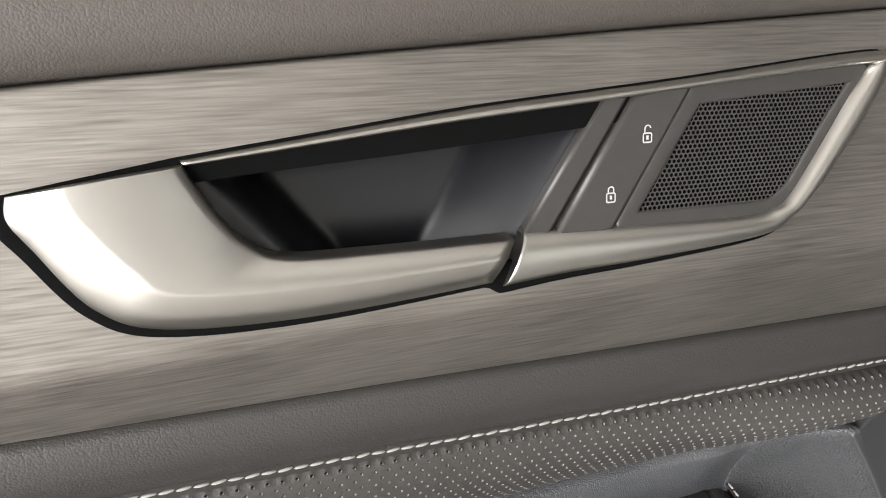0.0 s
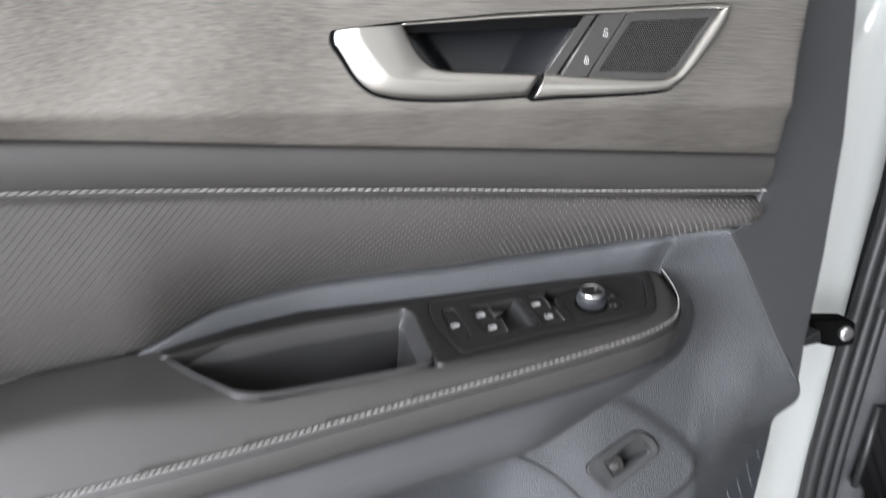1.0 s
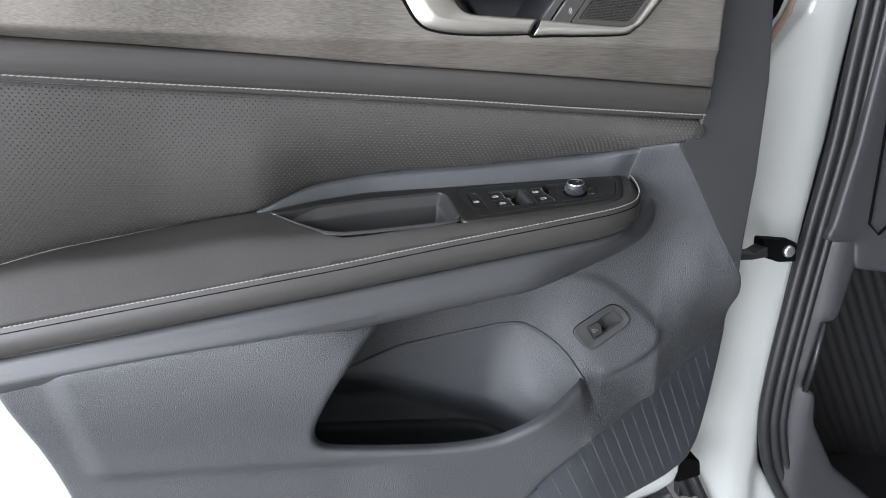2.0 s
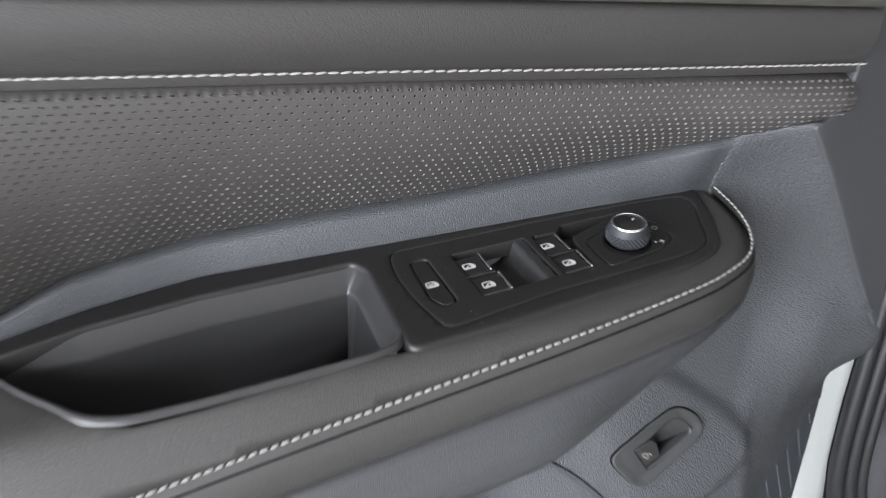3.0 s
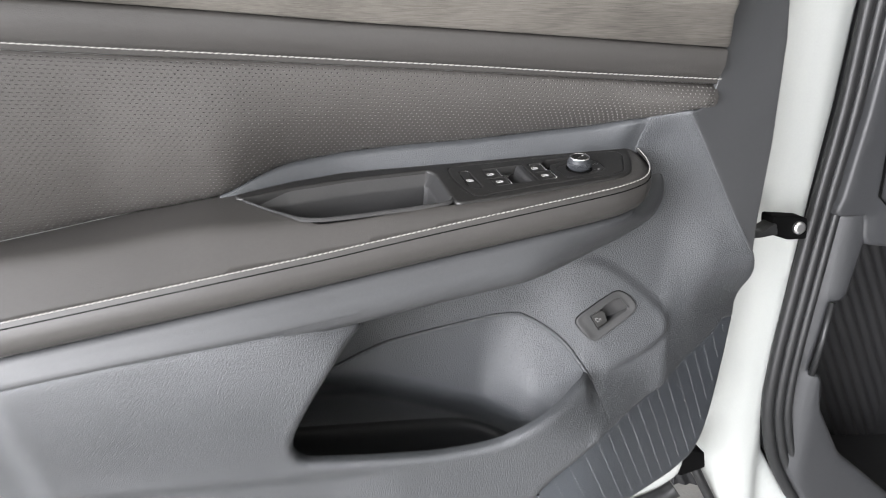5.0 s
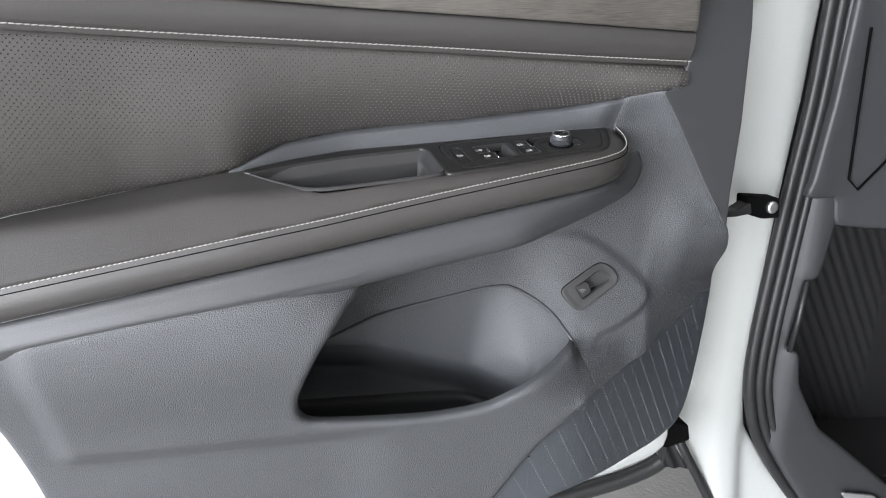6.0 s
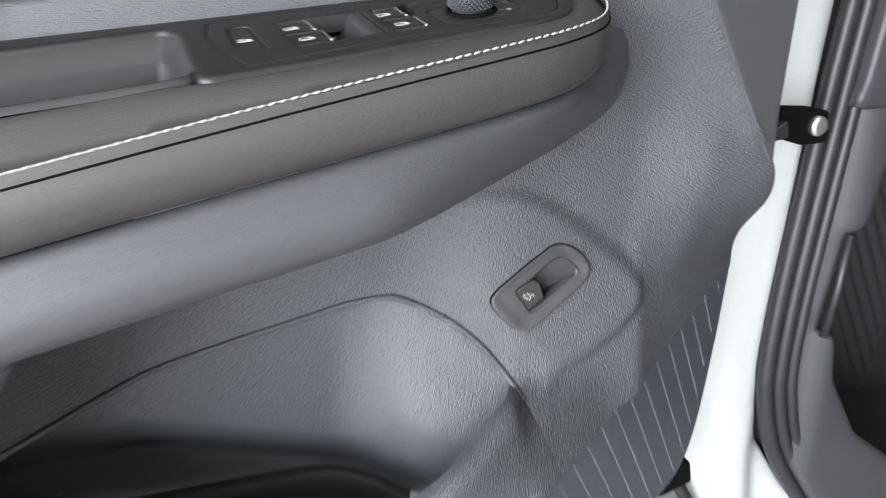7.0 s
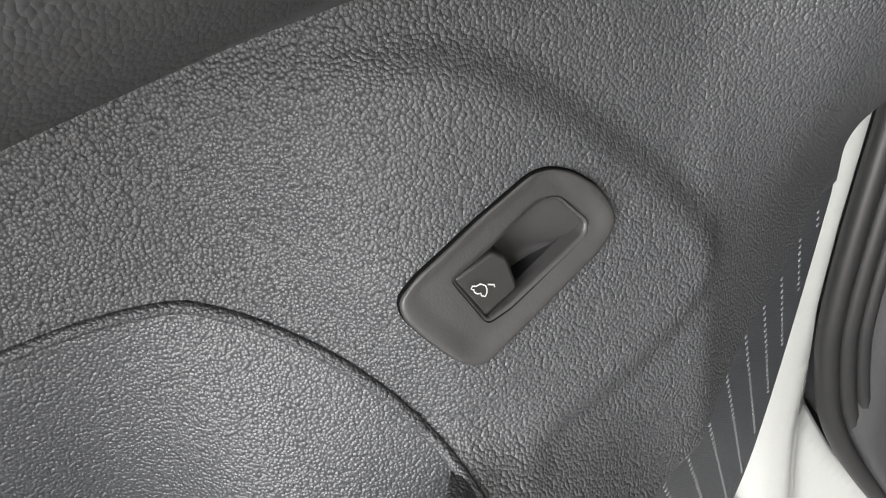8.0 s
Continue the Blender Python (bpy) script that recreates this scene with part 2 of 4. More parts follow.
def loft(name, rows, smooth=True, skip=None, close=False):
    """A surface through rows of equally many points."""
    rows = np.array(rows, float)
    r, c, _ = rows.shape
    faces = []
    for i in range(r - 1):
        for j in range(c if close else c - 1):
            k = (j + 1) % c
            q = [i * c + j, i * c + k, (i + 1) * c + k, (i + 1) * c + j]
            if skip is None or not skip(rows.reshape(-1, 3)[q].mean(0)):
                faces.append(q)
    return mesh(name, rows.reshape(-1, 3), faces, smooth)


def tube(name, line, radius, sides=10, squash=1.0):
    """A round bead along a line, with closed ends."""
    line = np.array(line, float)
    tan = np.gradient(line, axis=0)
    tan /= np.linalg.norm(tan, axis=1)[:, None]
    up = np.array([0.03, -1.0, 0.05])
    side = np.cross(tan, up)
    side /= np.linalg.norm(side, axis=1)[:, None]
    front = np.cross(side, tan)
    rad = np.broadcast_to(radius, len(line))
    rows = []
    for a in np.linspace(0, 2 * np.pi, sides, endpoint=False):
        rows.append(line + (np.cos(a) * side + squash * np.sin(a) * front) * rad[:, None])
    rows = np.swapaxes(np.array(rows), 0, 1)
    me_v = rows.reshape(-1, 3)
    faces = []
    k = len(line)
    for i in range(k - 1):
        for j in range(sides):
            faces.append([i * sides + j, i * sides + (j + 1) % sides, (i + 1) * sides + (j + 1) % sides, (i + 1) * sides + j])
    faces.append(list(range(sides))[::-1])
    faces.append([(k - 1) * sides + j for j in range(sides)])
    return mesh(name, me_v, faces)


def block(name, poly, to3d, low, high, edge=0.0006, inset=None):
    """A solid plate over a polygon in two coordinates, from low to high above its base, with eased edges."""
    poly = np.array(poly, float)
    area = 0.5 * (poly[:, 0] * np.roll(poly[:, 1], -1) - np.roll(poly[:, 0], -1) * poly[:, 1]).sum()
    if area < 0:
        poly = poly[::-1]
    mid = poly.mean(0)
    d = np.roll(poly, -1, 0) - np.roll(poly, 1, 0)
    n = np.stack([d[:, 1], -d[:, 0]], 1)
    n /= np.maximum(np.linalg.norm(n, axis=1), 1e-9)[:, None]
    rows = []
    for o, h in ((0, low), (0, high - edge), (-0.3 * edge, high - 0.3 * edge), (-edge, high)):
        q = poly + n * o
        rows.append(np.asarray(to3d(q[:, 0], q[:, 1], np.full(len(q), h))).T)
    c = len(poly)
    verts = np.concatenate(rows)
    faces = []
    for i in range(3):
        for j in range(c):
            k = (j + 1) % c
            faces.append([i * c + j, i * c + k, (i + 1) * c + k, (i + 1) * c + j])
    faces.append([3 * c + j for j in range(c)])
    faces.append([j for j in range(c)][::-1])
    me = mesh(name, verts, faces)
    me.polygons[len(faces) - 2].use_smooth = False
    return me


# ---- the door's main lines ----
slab_y = lambda x, z: 0.278 + 0.30 * (x - 0.352) + 0 * z
trim_top_z = tab((-0.45, 1.012), (-0.08, 1.042), (0.03, 1.050), (0.17, 1.058), (0.33, 1.066), (0.40, 1.069))
bow = tab((-0.45, -0.070), (-0.3, -0.045), (-0.2, -0.027), (-0.1, -0.012), (0.0, -0.003), (0.1, 0.0), (0.4, 0.006))
crease_z = tab((-0.45, 0.972), (-0.05, 0.978), (0.05, 0.980), (0.11, 0.983), (0.25, 0.985), (0.4, 0.987))
trim_low_z = tab((-0.45, 0.970), (-0.2, 0.964), (-0.1, 0.961), (0.0, 0.957), (0.1, 0.955), (0.2, 0.9525), (0.36, 0.948))
trim_low_y = tab((-0.45, 0.185), (-0.2, 0.226), (-0.1, 0.240), (0.0, 0.250), (0.1, 0.255), (0.2, 0.260), (0.36, 0.269))
stitch_y = tab((-0.45, 0.185), (-0.3, 0.212), (-0.2, 0.234), (-0.1, 0.252), (0.0, 0.261), (0.1, 0.266), (0.2, 0.270), (0.36, 0.277))
stitch_z = tab((-0.45, 0.940), (-0.2, 0.931), (-0.1, 0.9285), (0.0, 0.926), (0.1, 0.924), (0.2, 0.921), (0.36, 0.918))
back_y = tab((-0.45, 0.235), (-0.36, 0.250), (-0.3, 0.266), (-0.25, 0.280), (-0.2, 0.292), (-0.15, 0.290), (-0.107, 0.288), (-0.05, 0.305), (0.0, 0.314), (0.1, 0.309), (0.2, 0.306), (0.30, 0.303), width=0.015)
back_z = tab((-0.45, 0.725), (-0.36, 0.753), (-0.3, 0.769), (-0.25, 0.777), (-0.2, 0.786), (-0.15, 0.796), (-0.107, 0.803), (0.0, 0.811), (0.1, 0.825), (0.2, 0.838), (0.30, 0.849), width=0.015)
perf_low_z = tab((-0.45, 0.725), (-0.36, 0.753), (-0.3, 0.769), (-0.25, 0.777), (-0.2, 0.786), (-0.15, 0.796), (-0.107, 0.805), (-0.085, 0.817), (-0.057, 0.829), (0.0, 0.839), (0.06, 0.8465), (0.12, 0.852), (0.18, 0.860), (0.24, 0.868), (0.31, 0.883), (0.36, 0.889), width=0.008)
perf_low_y = tab((-0.45, 0.235), (-0.36, 0.250), (-0.3, 0.266), (-0.25, 0.280), (-0.2, 0.292), (-0.15, 0.290), (-0.107, 0.288), (-0.05, 0.306), (0.0, 0.314), (0.1, 0.312), (0.2, 0.309), (0.25, 0.303), (0.31, 0.280), (0.36, 0.279), width=0.015)


def trim_y(x, z):
    """The trim's upper face leans back; below its crease it folds under."""
    zc = crease_z(x)
    top = 0.240 + bow(x) + 0.10 * (z - zc)
    low = trim_low_y(x) + (z - trim_low_z(x)) / np.maximum(zc - trim_low_z(x), 1e-4) * (0.240 + bow(x) - trim_low_y(x))
    k = 0.0025
    t = step(-k, k, z - zc)
    return top * t + low * (1 - t)


recess_y = tab((-0.1, 0.342), (0.1, 0.340), (0.17, 0.337), (0.197, 0.329), (0.227, 0.314), (0.245, 0.308), (0.262, 0.306), (0.30, 0.305), (0.36, 0.305), (0.45, 0.304), width=0.016)
tub_back_y = tab((-0.1, 0.342), (0.1, 0.340), (0.16, 0.337), (0.197, 0.3305), (0.227, 0.3155), (0.245, 0.306), (0.262, 0.298), (0.29, 0.272), width=0.022)
ISLE = smooth_line([(0.08, 0.70), (0.20, 0.722), (0.25, 0.725), (0.270, 0.722), (0.29, 0.712), (0.316, 0.693), (0.339, 0.675), (0.351, 0.659), (0.353, 0.648), (0.346, 0.637), (0.3335, 0.6270), (0.3104, 0.6150), (0.2868, 0.6060), (0.266, 0.585), (0.20, 0.58), (0.08, 0.60)], 4, closed=True)


def back_wall_y(x, z):
    """The recessed lower face behind the pocket and round the tailgate switch."""
    base = recess_y(x)
    base = base + 0.2 * np.clip(z - 0.62, -0.06, 0.06) * step(0.16, 0.23, x) * step(0.40, 0.34, x)
    top = 0.303 + (perf_low_y(x) - 0.303) * step(0.845, 0.890, z)
    y = base + (top - base) * step(0.74, 0.84, z)
    y = y + 0.52 * np.maximum(x - 0.353, 0) * step(0.735, 0.645, z)
    off = -0.803 * (x - 0.326) - 0.596 * (z - 0.8865)
    meet = slab_y(x + 0.803 * off, z) + 0.0006 + 0.9 * np.maximum(off, 0) + 0.3 * step(0.75, 0.70, z)
    k = 0.004
    y = np.where(z > 0.69, -k * np.logaddexp(-y / k, -meet / k), y)
    lean = strip_y(x, z) + 0.022 * step(0.37, 0.275, x) * step(-0.024, 0.022, z - 0.598 - 0.38 * (x - 0.264)) + 0.12 * step(0.262, 0.21, x)
    y = -k * np.logaddexp(-y / k, -lean / k)
    p = np.stack(np.broadcast_arrays(np.asarray(x, float), np.asarray(z, float)), -1)
    q = p.reshape(-1, 2)
    far = np.linalg.norm(nearest(ISLE, q) - q, axis=1)
    far = np.where(inside(ISLE, q), -far, far).reshape(p.shape[:-1])
    return y - 0.0058 * step(0.0040, -0.0030, far) * step(0.13, 0.25, x + 0.5 * (0.66 - z)) * step(0.264, 0.302, x + 0.8 * np.maximum(z - 0.60, 0))


def strip_y(x, z):
    """The sloping strip between the pocket and the speaker."""
    return 0.250 + 0.43 * (x - 0.254) + 0.53 * (z - 0.555)


tumble_y = tab((0.34, 0.285), (0.45, 0.268), (0.52, 0.254), (0.55, 0.246), (0.58, 0.235), (0.61, 0.219), (0.64, 0.208), (0.67, 0.203), (0.71, 0.205), width=0.022)


def front_y(x, z):
    """The shell in front of the pocket: it bulges under the armrest and falls back towards the floor."""
    tumble = tumble_y(z) + 0.0 * x
    k = 0.010
    y = k * np.logaddexp(strip_y(x, z) / k, tumble / k) - 0.002
    c = step(-0.300, -0.268, x + 0.12 * (z - 0.6)) * step(0.520, 0.545, z - 0.02 * x)
    return y + 0.009 * (1 - c) * step(0.06, -0.03, x)


def grille_y(x, z):
    k = 0.012
    return k * np.logaddexp((0.142 + 0.511 * x - 0.0395 * z) / k, (front_y(np.minimum(x, 0.19), z) - 0.002) / k)


door = thing("door_assembly", "open car door with dark grey leather and plastic inner lining", "car door", (0.05, 0.40, 0.33))

# upper pad
xs = np.linspace(-0.43, 0.346, 90)
rows = []
for dz, dy in ((0.0, 0.006), (0.001, 0.0015), (0.004, -0.003), (0.010, -0.006), (0.020, -0.006), (0.034, -0.001), (0.048, 0.012), (0.058, 0.035), (0.060, 0.075)):
    rows.append(np.stack([xs, trim_y(xs, trim_top_z(xs)) + dy, trim_top_z(xs) + dz + 0.0008], 1))
part("upper_pad", loft("upper_pad", rows[::-1]), PADSKIN, door, "dark brown grained soft pad under the window")

# brushed trim
HANDLE = smooth_line([(0.0246, 1.0185), (0.0328, 1.0247), (0.0596, 1.0288), (0.1319, 1.0334), (0.2041, 1.0391), (0.2681, 1.0463), (0.2722, 1.0432), (0.2619, 1.0164), (0.2495, 1.0030), (0.2196, 0.9978), (0.1525, 0.9927), (0.0596, 0.9885), (0.0462, 0.9916), (0.0349, 1.0040)], 4, closed=True)
lowx = np.linspace(-0.30, 0.351, 40)
topx = np.linspace(0.3435, -0.42, 40)
outline = np.concatenate([np.stack([lowx, trim_low_z(lowx)], 1), [(0.3475, 0.958), (0.3400, 0.976), (0.3385, 0.990), (0.3390, 1.020), (0.3420, 1.050)], np.stack([topx, trim_top_z(topx)], 1), [(-0.41, 1.005), (-0.375, 0.990), (-0.345, 0.976), (-0.322, 0.968)]])
part("trim_panel", sheet("trim_panel", outline, lambda x, z: (x, trim_y(x, z), z), [HANDLE], cell=0.0035, depth=0.006), BRUSHED, door, "brushed grey metal-look trim panel")

# leather band between trim and stitching
xs = np.linspace(-0.43, 0.3505, 120)
rows = []
lead = step(-0.30, -0.40, xs) * 0.03
for t in np.linspace(0, 1, 14):
    z = trim_low_z(xs) + lead + (stitch_z(xs) - trim_low_z(xs) - lead) * t - 0.0006
    y = trim_low_y(xs) + 0.002 + (stitch_y(xs) - trim_low_y(xs)) * t - 0.006 * np.sin(np.pi * t) ** 0.8 + 0.006 * (t == 0)
    rows.append(np.stack([xs, y, z], 1))
for dz, dy in ((0.0012, 0.0012), (0.0022, 0.0045), (0.0026, 0.010)):
    rows.append(np.stack([xs, stitch_y(xs) + dy, stitch_z(xs) - dz - 0.003], 1))
band = part("leather_band", loft("leather_band", rows), LEATHER, door, "smooth dark grey leather band")

# perforated insert
def perf_p(x, t):
    zt, zb = stitch_z(x) - 0.0055, perf_low_z(x)
    yt, yb = stitch_y(x) + 0.003, perf_low_y(x)
    z = zt + (zb - zt) * t
    y = yt + (yb - yt) * t - 0.010 * np.sin(np.pi * np.clip(t, 0, 1)) + 0.0035 * np.exp(-t * 40) + 0.0042 * np.exp(-(1 - t) * 34)
    return x, y, z

def perf_len(x):
    return stitch_z(x) - 0.0055 - perf_low_z(x)

def perforated(dx, ds, radius, deep):
    """Leather cut by staggered round holes: a six-cornered cell round each hole, with its wall and its bottom."""
    edge = perf_len
    spots, index, faces, slots = [], {}, [], []
    def vert(x, s, h=0.0, key=True):
        x = min(x, 0.3515)
        mark = (round(x * 1e6), round(s * 1e6))
        if key and mark in index:
            return index[mark]
        if key:
            index[mark] = len(spots)
        spots.append((x, s, h))
        return len(spots) - 1
    ring = [(radius * math.cos(radians(a)), radius * math.sin(radians(a))) for a in (210, 270, 330, 30, 90, 150)]
    for k in range(80):
        for i in range(161):
            x = -0.43 + (i + 0.5 * (k % 2)) * dx
            s = 0.0016 + (k + 0.5) * ds
            top = s - 0.5 * ds if k else 0.0
            room = float(edge(np.array(x)))
            if x - dx / 2 > 0.3510 or top > room + 0.004:
                continue
            corners = [(x - dx / 2, top), (x, top), (x + dx / 2, top), (x + dx / 2, s + ds / 2), (x, s + ds / 2), (x - dx / 2, s + ds / 2)]
            outer = [vert(*c) for c in corners]
            if s + radius + 0.0002 > room or x + dx / 2 > 0.3515:
                faces.append(outer), slots.append(0)
                continue
            rim = [vert(x + u, s + v, key=False) for u, v in ring]
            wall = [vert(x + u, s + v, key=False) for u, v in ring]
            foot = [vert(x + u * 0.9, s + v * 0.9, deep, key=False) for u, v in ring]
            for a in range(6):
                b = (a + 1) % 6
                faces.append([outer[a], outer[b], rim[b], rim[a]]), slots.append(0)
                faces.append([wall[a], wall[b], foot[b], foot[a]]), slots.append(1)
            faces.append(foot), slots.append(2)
    px, ps, ph = np.array(spots).T
    full = perf_len(px)
    t = np.minimum(ps, edge(px)) / full
    p = np.stack(perf_p(px, t), 1)
    p[:, 1] += 0.0035 * step(0.338, 0.352, px)
    along = np.stack(perf_p(px + 0.001, t), 1) - p
    down = np.stack(perf_p(px, t + 0.01), 1) - p
    out = np.cross(along, down)
    out *= (np.where(out[:, 1] < 0, 1, -1) / np.linalg.norm(out, axis=1))[:, None]
    me = mesh("perforated_insert", p - out * ph[:, None], [f[::-1] for f in faces])
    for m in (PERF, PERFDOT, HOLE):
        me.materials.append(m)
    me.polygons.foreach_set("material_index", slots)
    return me

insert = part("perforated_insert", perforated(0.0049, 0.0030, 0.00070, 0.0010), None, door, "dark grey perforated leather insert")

# grained strip between the insert and the armrest
xs = np.concatenate([np.linspace(-0.112, -0.04, 40), np.linspace(-0.037, 0.300, 84)])
rows = []
for t in np.linspace(0, 1, 12):
    zt, zb = perf_low_z(xs), np.where(xs < 0.285, back_z(xs), 0.848)
    zb = np.minimum(zb, zt)
    yt, yb = perf_low_y(xs), np.where(xs < 0.285, back_y(xs), 0.303)
    y = yt - 0.001 + (yb - yt) * t - 0.0015 * np.sin(np.pi * t) * np.clip((zt - zb) / 0.02, 0, 1) + (0.006 if t == 0 else 0)
    z = zt + (zb - 0.004 - zt) * t
    meet = step(0.262, 0.290, xs)
    rows.append(np.stack([xs, y * (1 - meet) + (back_wall_y(np.maximum(xs, 0.2875), z) + 0.0004 + (0.006 if t == 0 else 0)) * meet, z], 1))
part("grained_strip", loft("grained_strip", rows), STRIP, door, "dark bluish grey grained plastic strip")

# front end trim
slab_line = [(0.356, 1.115), (0.350, 1.056), (0.347, 1.008), (0.349, 0.968), (0.3535, 0.946), (0.3542, 0.930), (0.3525, 0.915), (0.3485, 0.902), (0.342, 0.8935), (0.333, 0.8885), (0.324, 0.8862), (0.345, 0.860), (0.395, 0.792), (0.4415, 0.731), (0.4395, 0.770), (0.4415, 0.852), (0.4365, 0.956), (0.420, 1.058), (0.405, 1.115)]
part("end_trim", sheet("end_trim", slab_line, lambda x, z: (x, slab_y(x, z) + 0.0002, z), cell=0.0025, depth=0.016, edge=0.0009), SLAB, door, "smooth dark grey end trim by the hinge")

# recessed lower face
ARCH = [(-0.09, 0.602), (-0.045, 0.6115), (-0.002, 0.6208), (0.050, 0.6325), (0.103, 0.6445), (0.145, 0.6540), (0.166, 0.6585), (0.187, 0.6600), (0.197, 0.6575), (0.211, 0.651), (0.227, 0.641), (0.241, 0.628), (0.254, 0.6105), (0.261, 0.598), (0.2635, 0.590)]
arch = smooth_line(ARCH, 5)
wall_line = np.concatenate([[(-0.10, 0.72), (-0.10, 0.600)], arch[1:], [(0.266, 0.578), (0.274, 0.555), (0.311, 0.567), (0.352, 0.581), (0.394, 0.601), (0.433, 0.6165), (0.456, 0.634), (0.474, 0.632), (0.472, 0.655), (0.460, 0.694), (0.4420, 0.731), (0.3955, 0.7925), (0.3455, 0.8605), (0.327, 0.887), (0.292, 0.8785), (0.287, 0.84), (0.287, 0.80), (0.26, 0.765), (0.1, 0.72)]])
TG_CUT = np.array([(0.280 + 0.765 * p - 0.643 * q, 0.6625 + 0.643 * p + 0.765 * q) for p, q in ((-0.022, -0.0085), (0.0290, -0.0130), (0.0295, 0.004), (0.022, 0.0140), (-0.021, 0.0180))])
def skip_wall(x, z):
    return (x, back_wall_y(x, z), z)
part("lower_face", sheet("lower_face", wall_line, skip_wall, [TG_CUT], cell=0.0045, depth=0.006, edge=lambda x, z: 0.002 - 0.0018 * step(0.602, 0.590, z) * step(0.30, 0.28, x)), GRAINED, door, "grained dark grey plastic face")

# front shell with the pocket's mouth
LIP = smooth_line([(0.005, 0.706), (-0.012, 0.687), (-0.036, 0.645), (-0.0510, 0.606), (-0.0555, 0.584), (-0.0535, 0.567), (-0.0435, 0.5545), (-0.025, 0.5490), (0.03, 0.5450), (0.093, 0.5445), (0.145, 0.5525), (0.172, 0.5645), (0.2, 0.577), (0.224, 0.5865), (0.245, 0.5965), (0.256, 0.5985), (0.262, 0.5955), (0.2645, 0.590)], 4)
LIP = LIP + np.stack([-0.0045 * step(0.06, -0.03, LIP[:, 0]), -0.0015 * step(0.60, 0.56, LIP[:, 1])], 1)
under_z = lambda x: np.interp(x, (-0.42, -0.3, -0.2, -0.1, -0.02, 0.006), (0.630, 0.658, 0.677, 0.692, 0.7025, 0.706))
xs = np.linspace(-0.35, -0.01, 30)
shell_line = np.concatenate([
    [(-0.355, 0.70), (-0.345, 0.67), (-0.325, 0.59), (-0.303, 0.508), (-0.285, 0.43), (-0.272, 0.385), (-0.262, 0.37), (-0.24, 0.362), (0.10, 0.352), (0.135, 0.370)],
    [(0.160, 0.420), (0.208, 0.500), (0.254, 0.5495), (0.2765, 0.5560), (0.270, 0.575)], LIP[::-1], np.stack([xs[::-1], under_z(xs[::-1]) + 0.004], 1)])
def shell_p(x, z):
    w = step(0.246, 0.264, x)
    return x, front_y(x, z) * (1 - w) + (back_wall_y(np.maximum(x, 0.264), z) + 0.43 * np.minimum(x - 0.264, 0) - 0.0003) * w, z
part("front_shell", sheet("front_shell", shell_line, shell_p, cell=0.004, depth=0.014, edge=lambda x, z: 0.0065 - 0.0063 * step(0.2585, 0.2625, x)), GRAINED, door, "grained dark grey lower door panel")

# pocket tub
def tub_y(x, z):
    y = 0.0065 + tub_back_y(x)
    deep = 0.586 - 0.30 * np.maximum(x - 0.03, 0)
    y = y + 0.058 * step(deep + 0.010, deep - 0.060, z) * step(0.265, 0.19, x)
    rim = np.interp(x, [a[0] for a in ARCH], [a[1] for a in ARCH])
    y = y - (-0.06 + 0.30 * step(0.15, 0.215, x)) * np.clip(rim - z, 0.0, 0.08)
    y = y - 0.12 * step(-0.07, -0.10, x)
    return np.maximum(y, shell_p(x, z)[1] + 0.010)
tub_line = np.concatenate([(arch + (0, -0.0012)), [(0.266, 0.572), (0.242, 0.520), (0.205, 0.492), (0.15, 0.466), (-0.10, 0.458), (-0.10, 0.598)]])
part("pocket_tub", sheet("pocket_tub", tub_line, lambda x, z: (x, tub_y(x, z), z), cell=0.005, depth=0.012, edge=0.0025), TUBSKIN, door, "deep dark grey door pocket")
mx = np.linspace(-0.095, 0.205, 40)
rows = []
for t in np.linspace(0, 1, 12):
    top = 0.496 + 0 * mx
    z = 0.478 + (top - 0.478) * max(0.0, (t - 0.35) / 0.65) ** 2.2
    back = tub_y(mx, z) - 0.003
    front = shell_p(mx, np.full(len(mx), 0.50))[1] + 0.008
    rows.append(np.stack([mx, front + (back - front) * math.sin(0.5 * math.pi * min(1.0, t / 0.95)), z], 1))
part("dark_pocket_bottom", loft("dark_pocket_bottom", rows[::-1]), POCKET_DARK, door, "pocket floor with its deep shade put into the colour")
bead = arch[2:-5]
part("pocket_bead", tube("pocket_bead", np.stack([bead[:, 0], back_wall_y(bead[:, 0], bead[:, 1]) - 0.0002, bead[:, 1]], 1), 0.0021, 8), GRAINED, door)

# speaker grille
GRL = [(0.160, 0.415), (0.208, 0.4975), (0.256, 0.549), (0.283, 0.556), (0.352, 0.579), (0.394, 0.599), (0.433, 0.6145), (0.457, 0.632), (0.4735, 0.633), (0.472, 0.58), (0.4695, 0.54), (0.4655, 0.50), (0.459, 0.468), (0.446, 0.447), (0.408, 0.4365), (0.356, 0.433), (0.30, 0.427), (0.25, 0.417), (0.20, 0.394), (0.15, 0.366), (0.13, 0.365)]
grl = rounded(GRL, 0.012)
part("speaker_grille", sheet("speaker_grille", grl, lambda x, z: (x, grille_y(x, z) + 0.008, z), cell=0.005, depth=0.014, edge=0.005), FABRIC, door, "ribbed dark grey speaker cover")

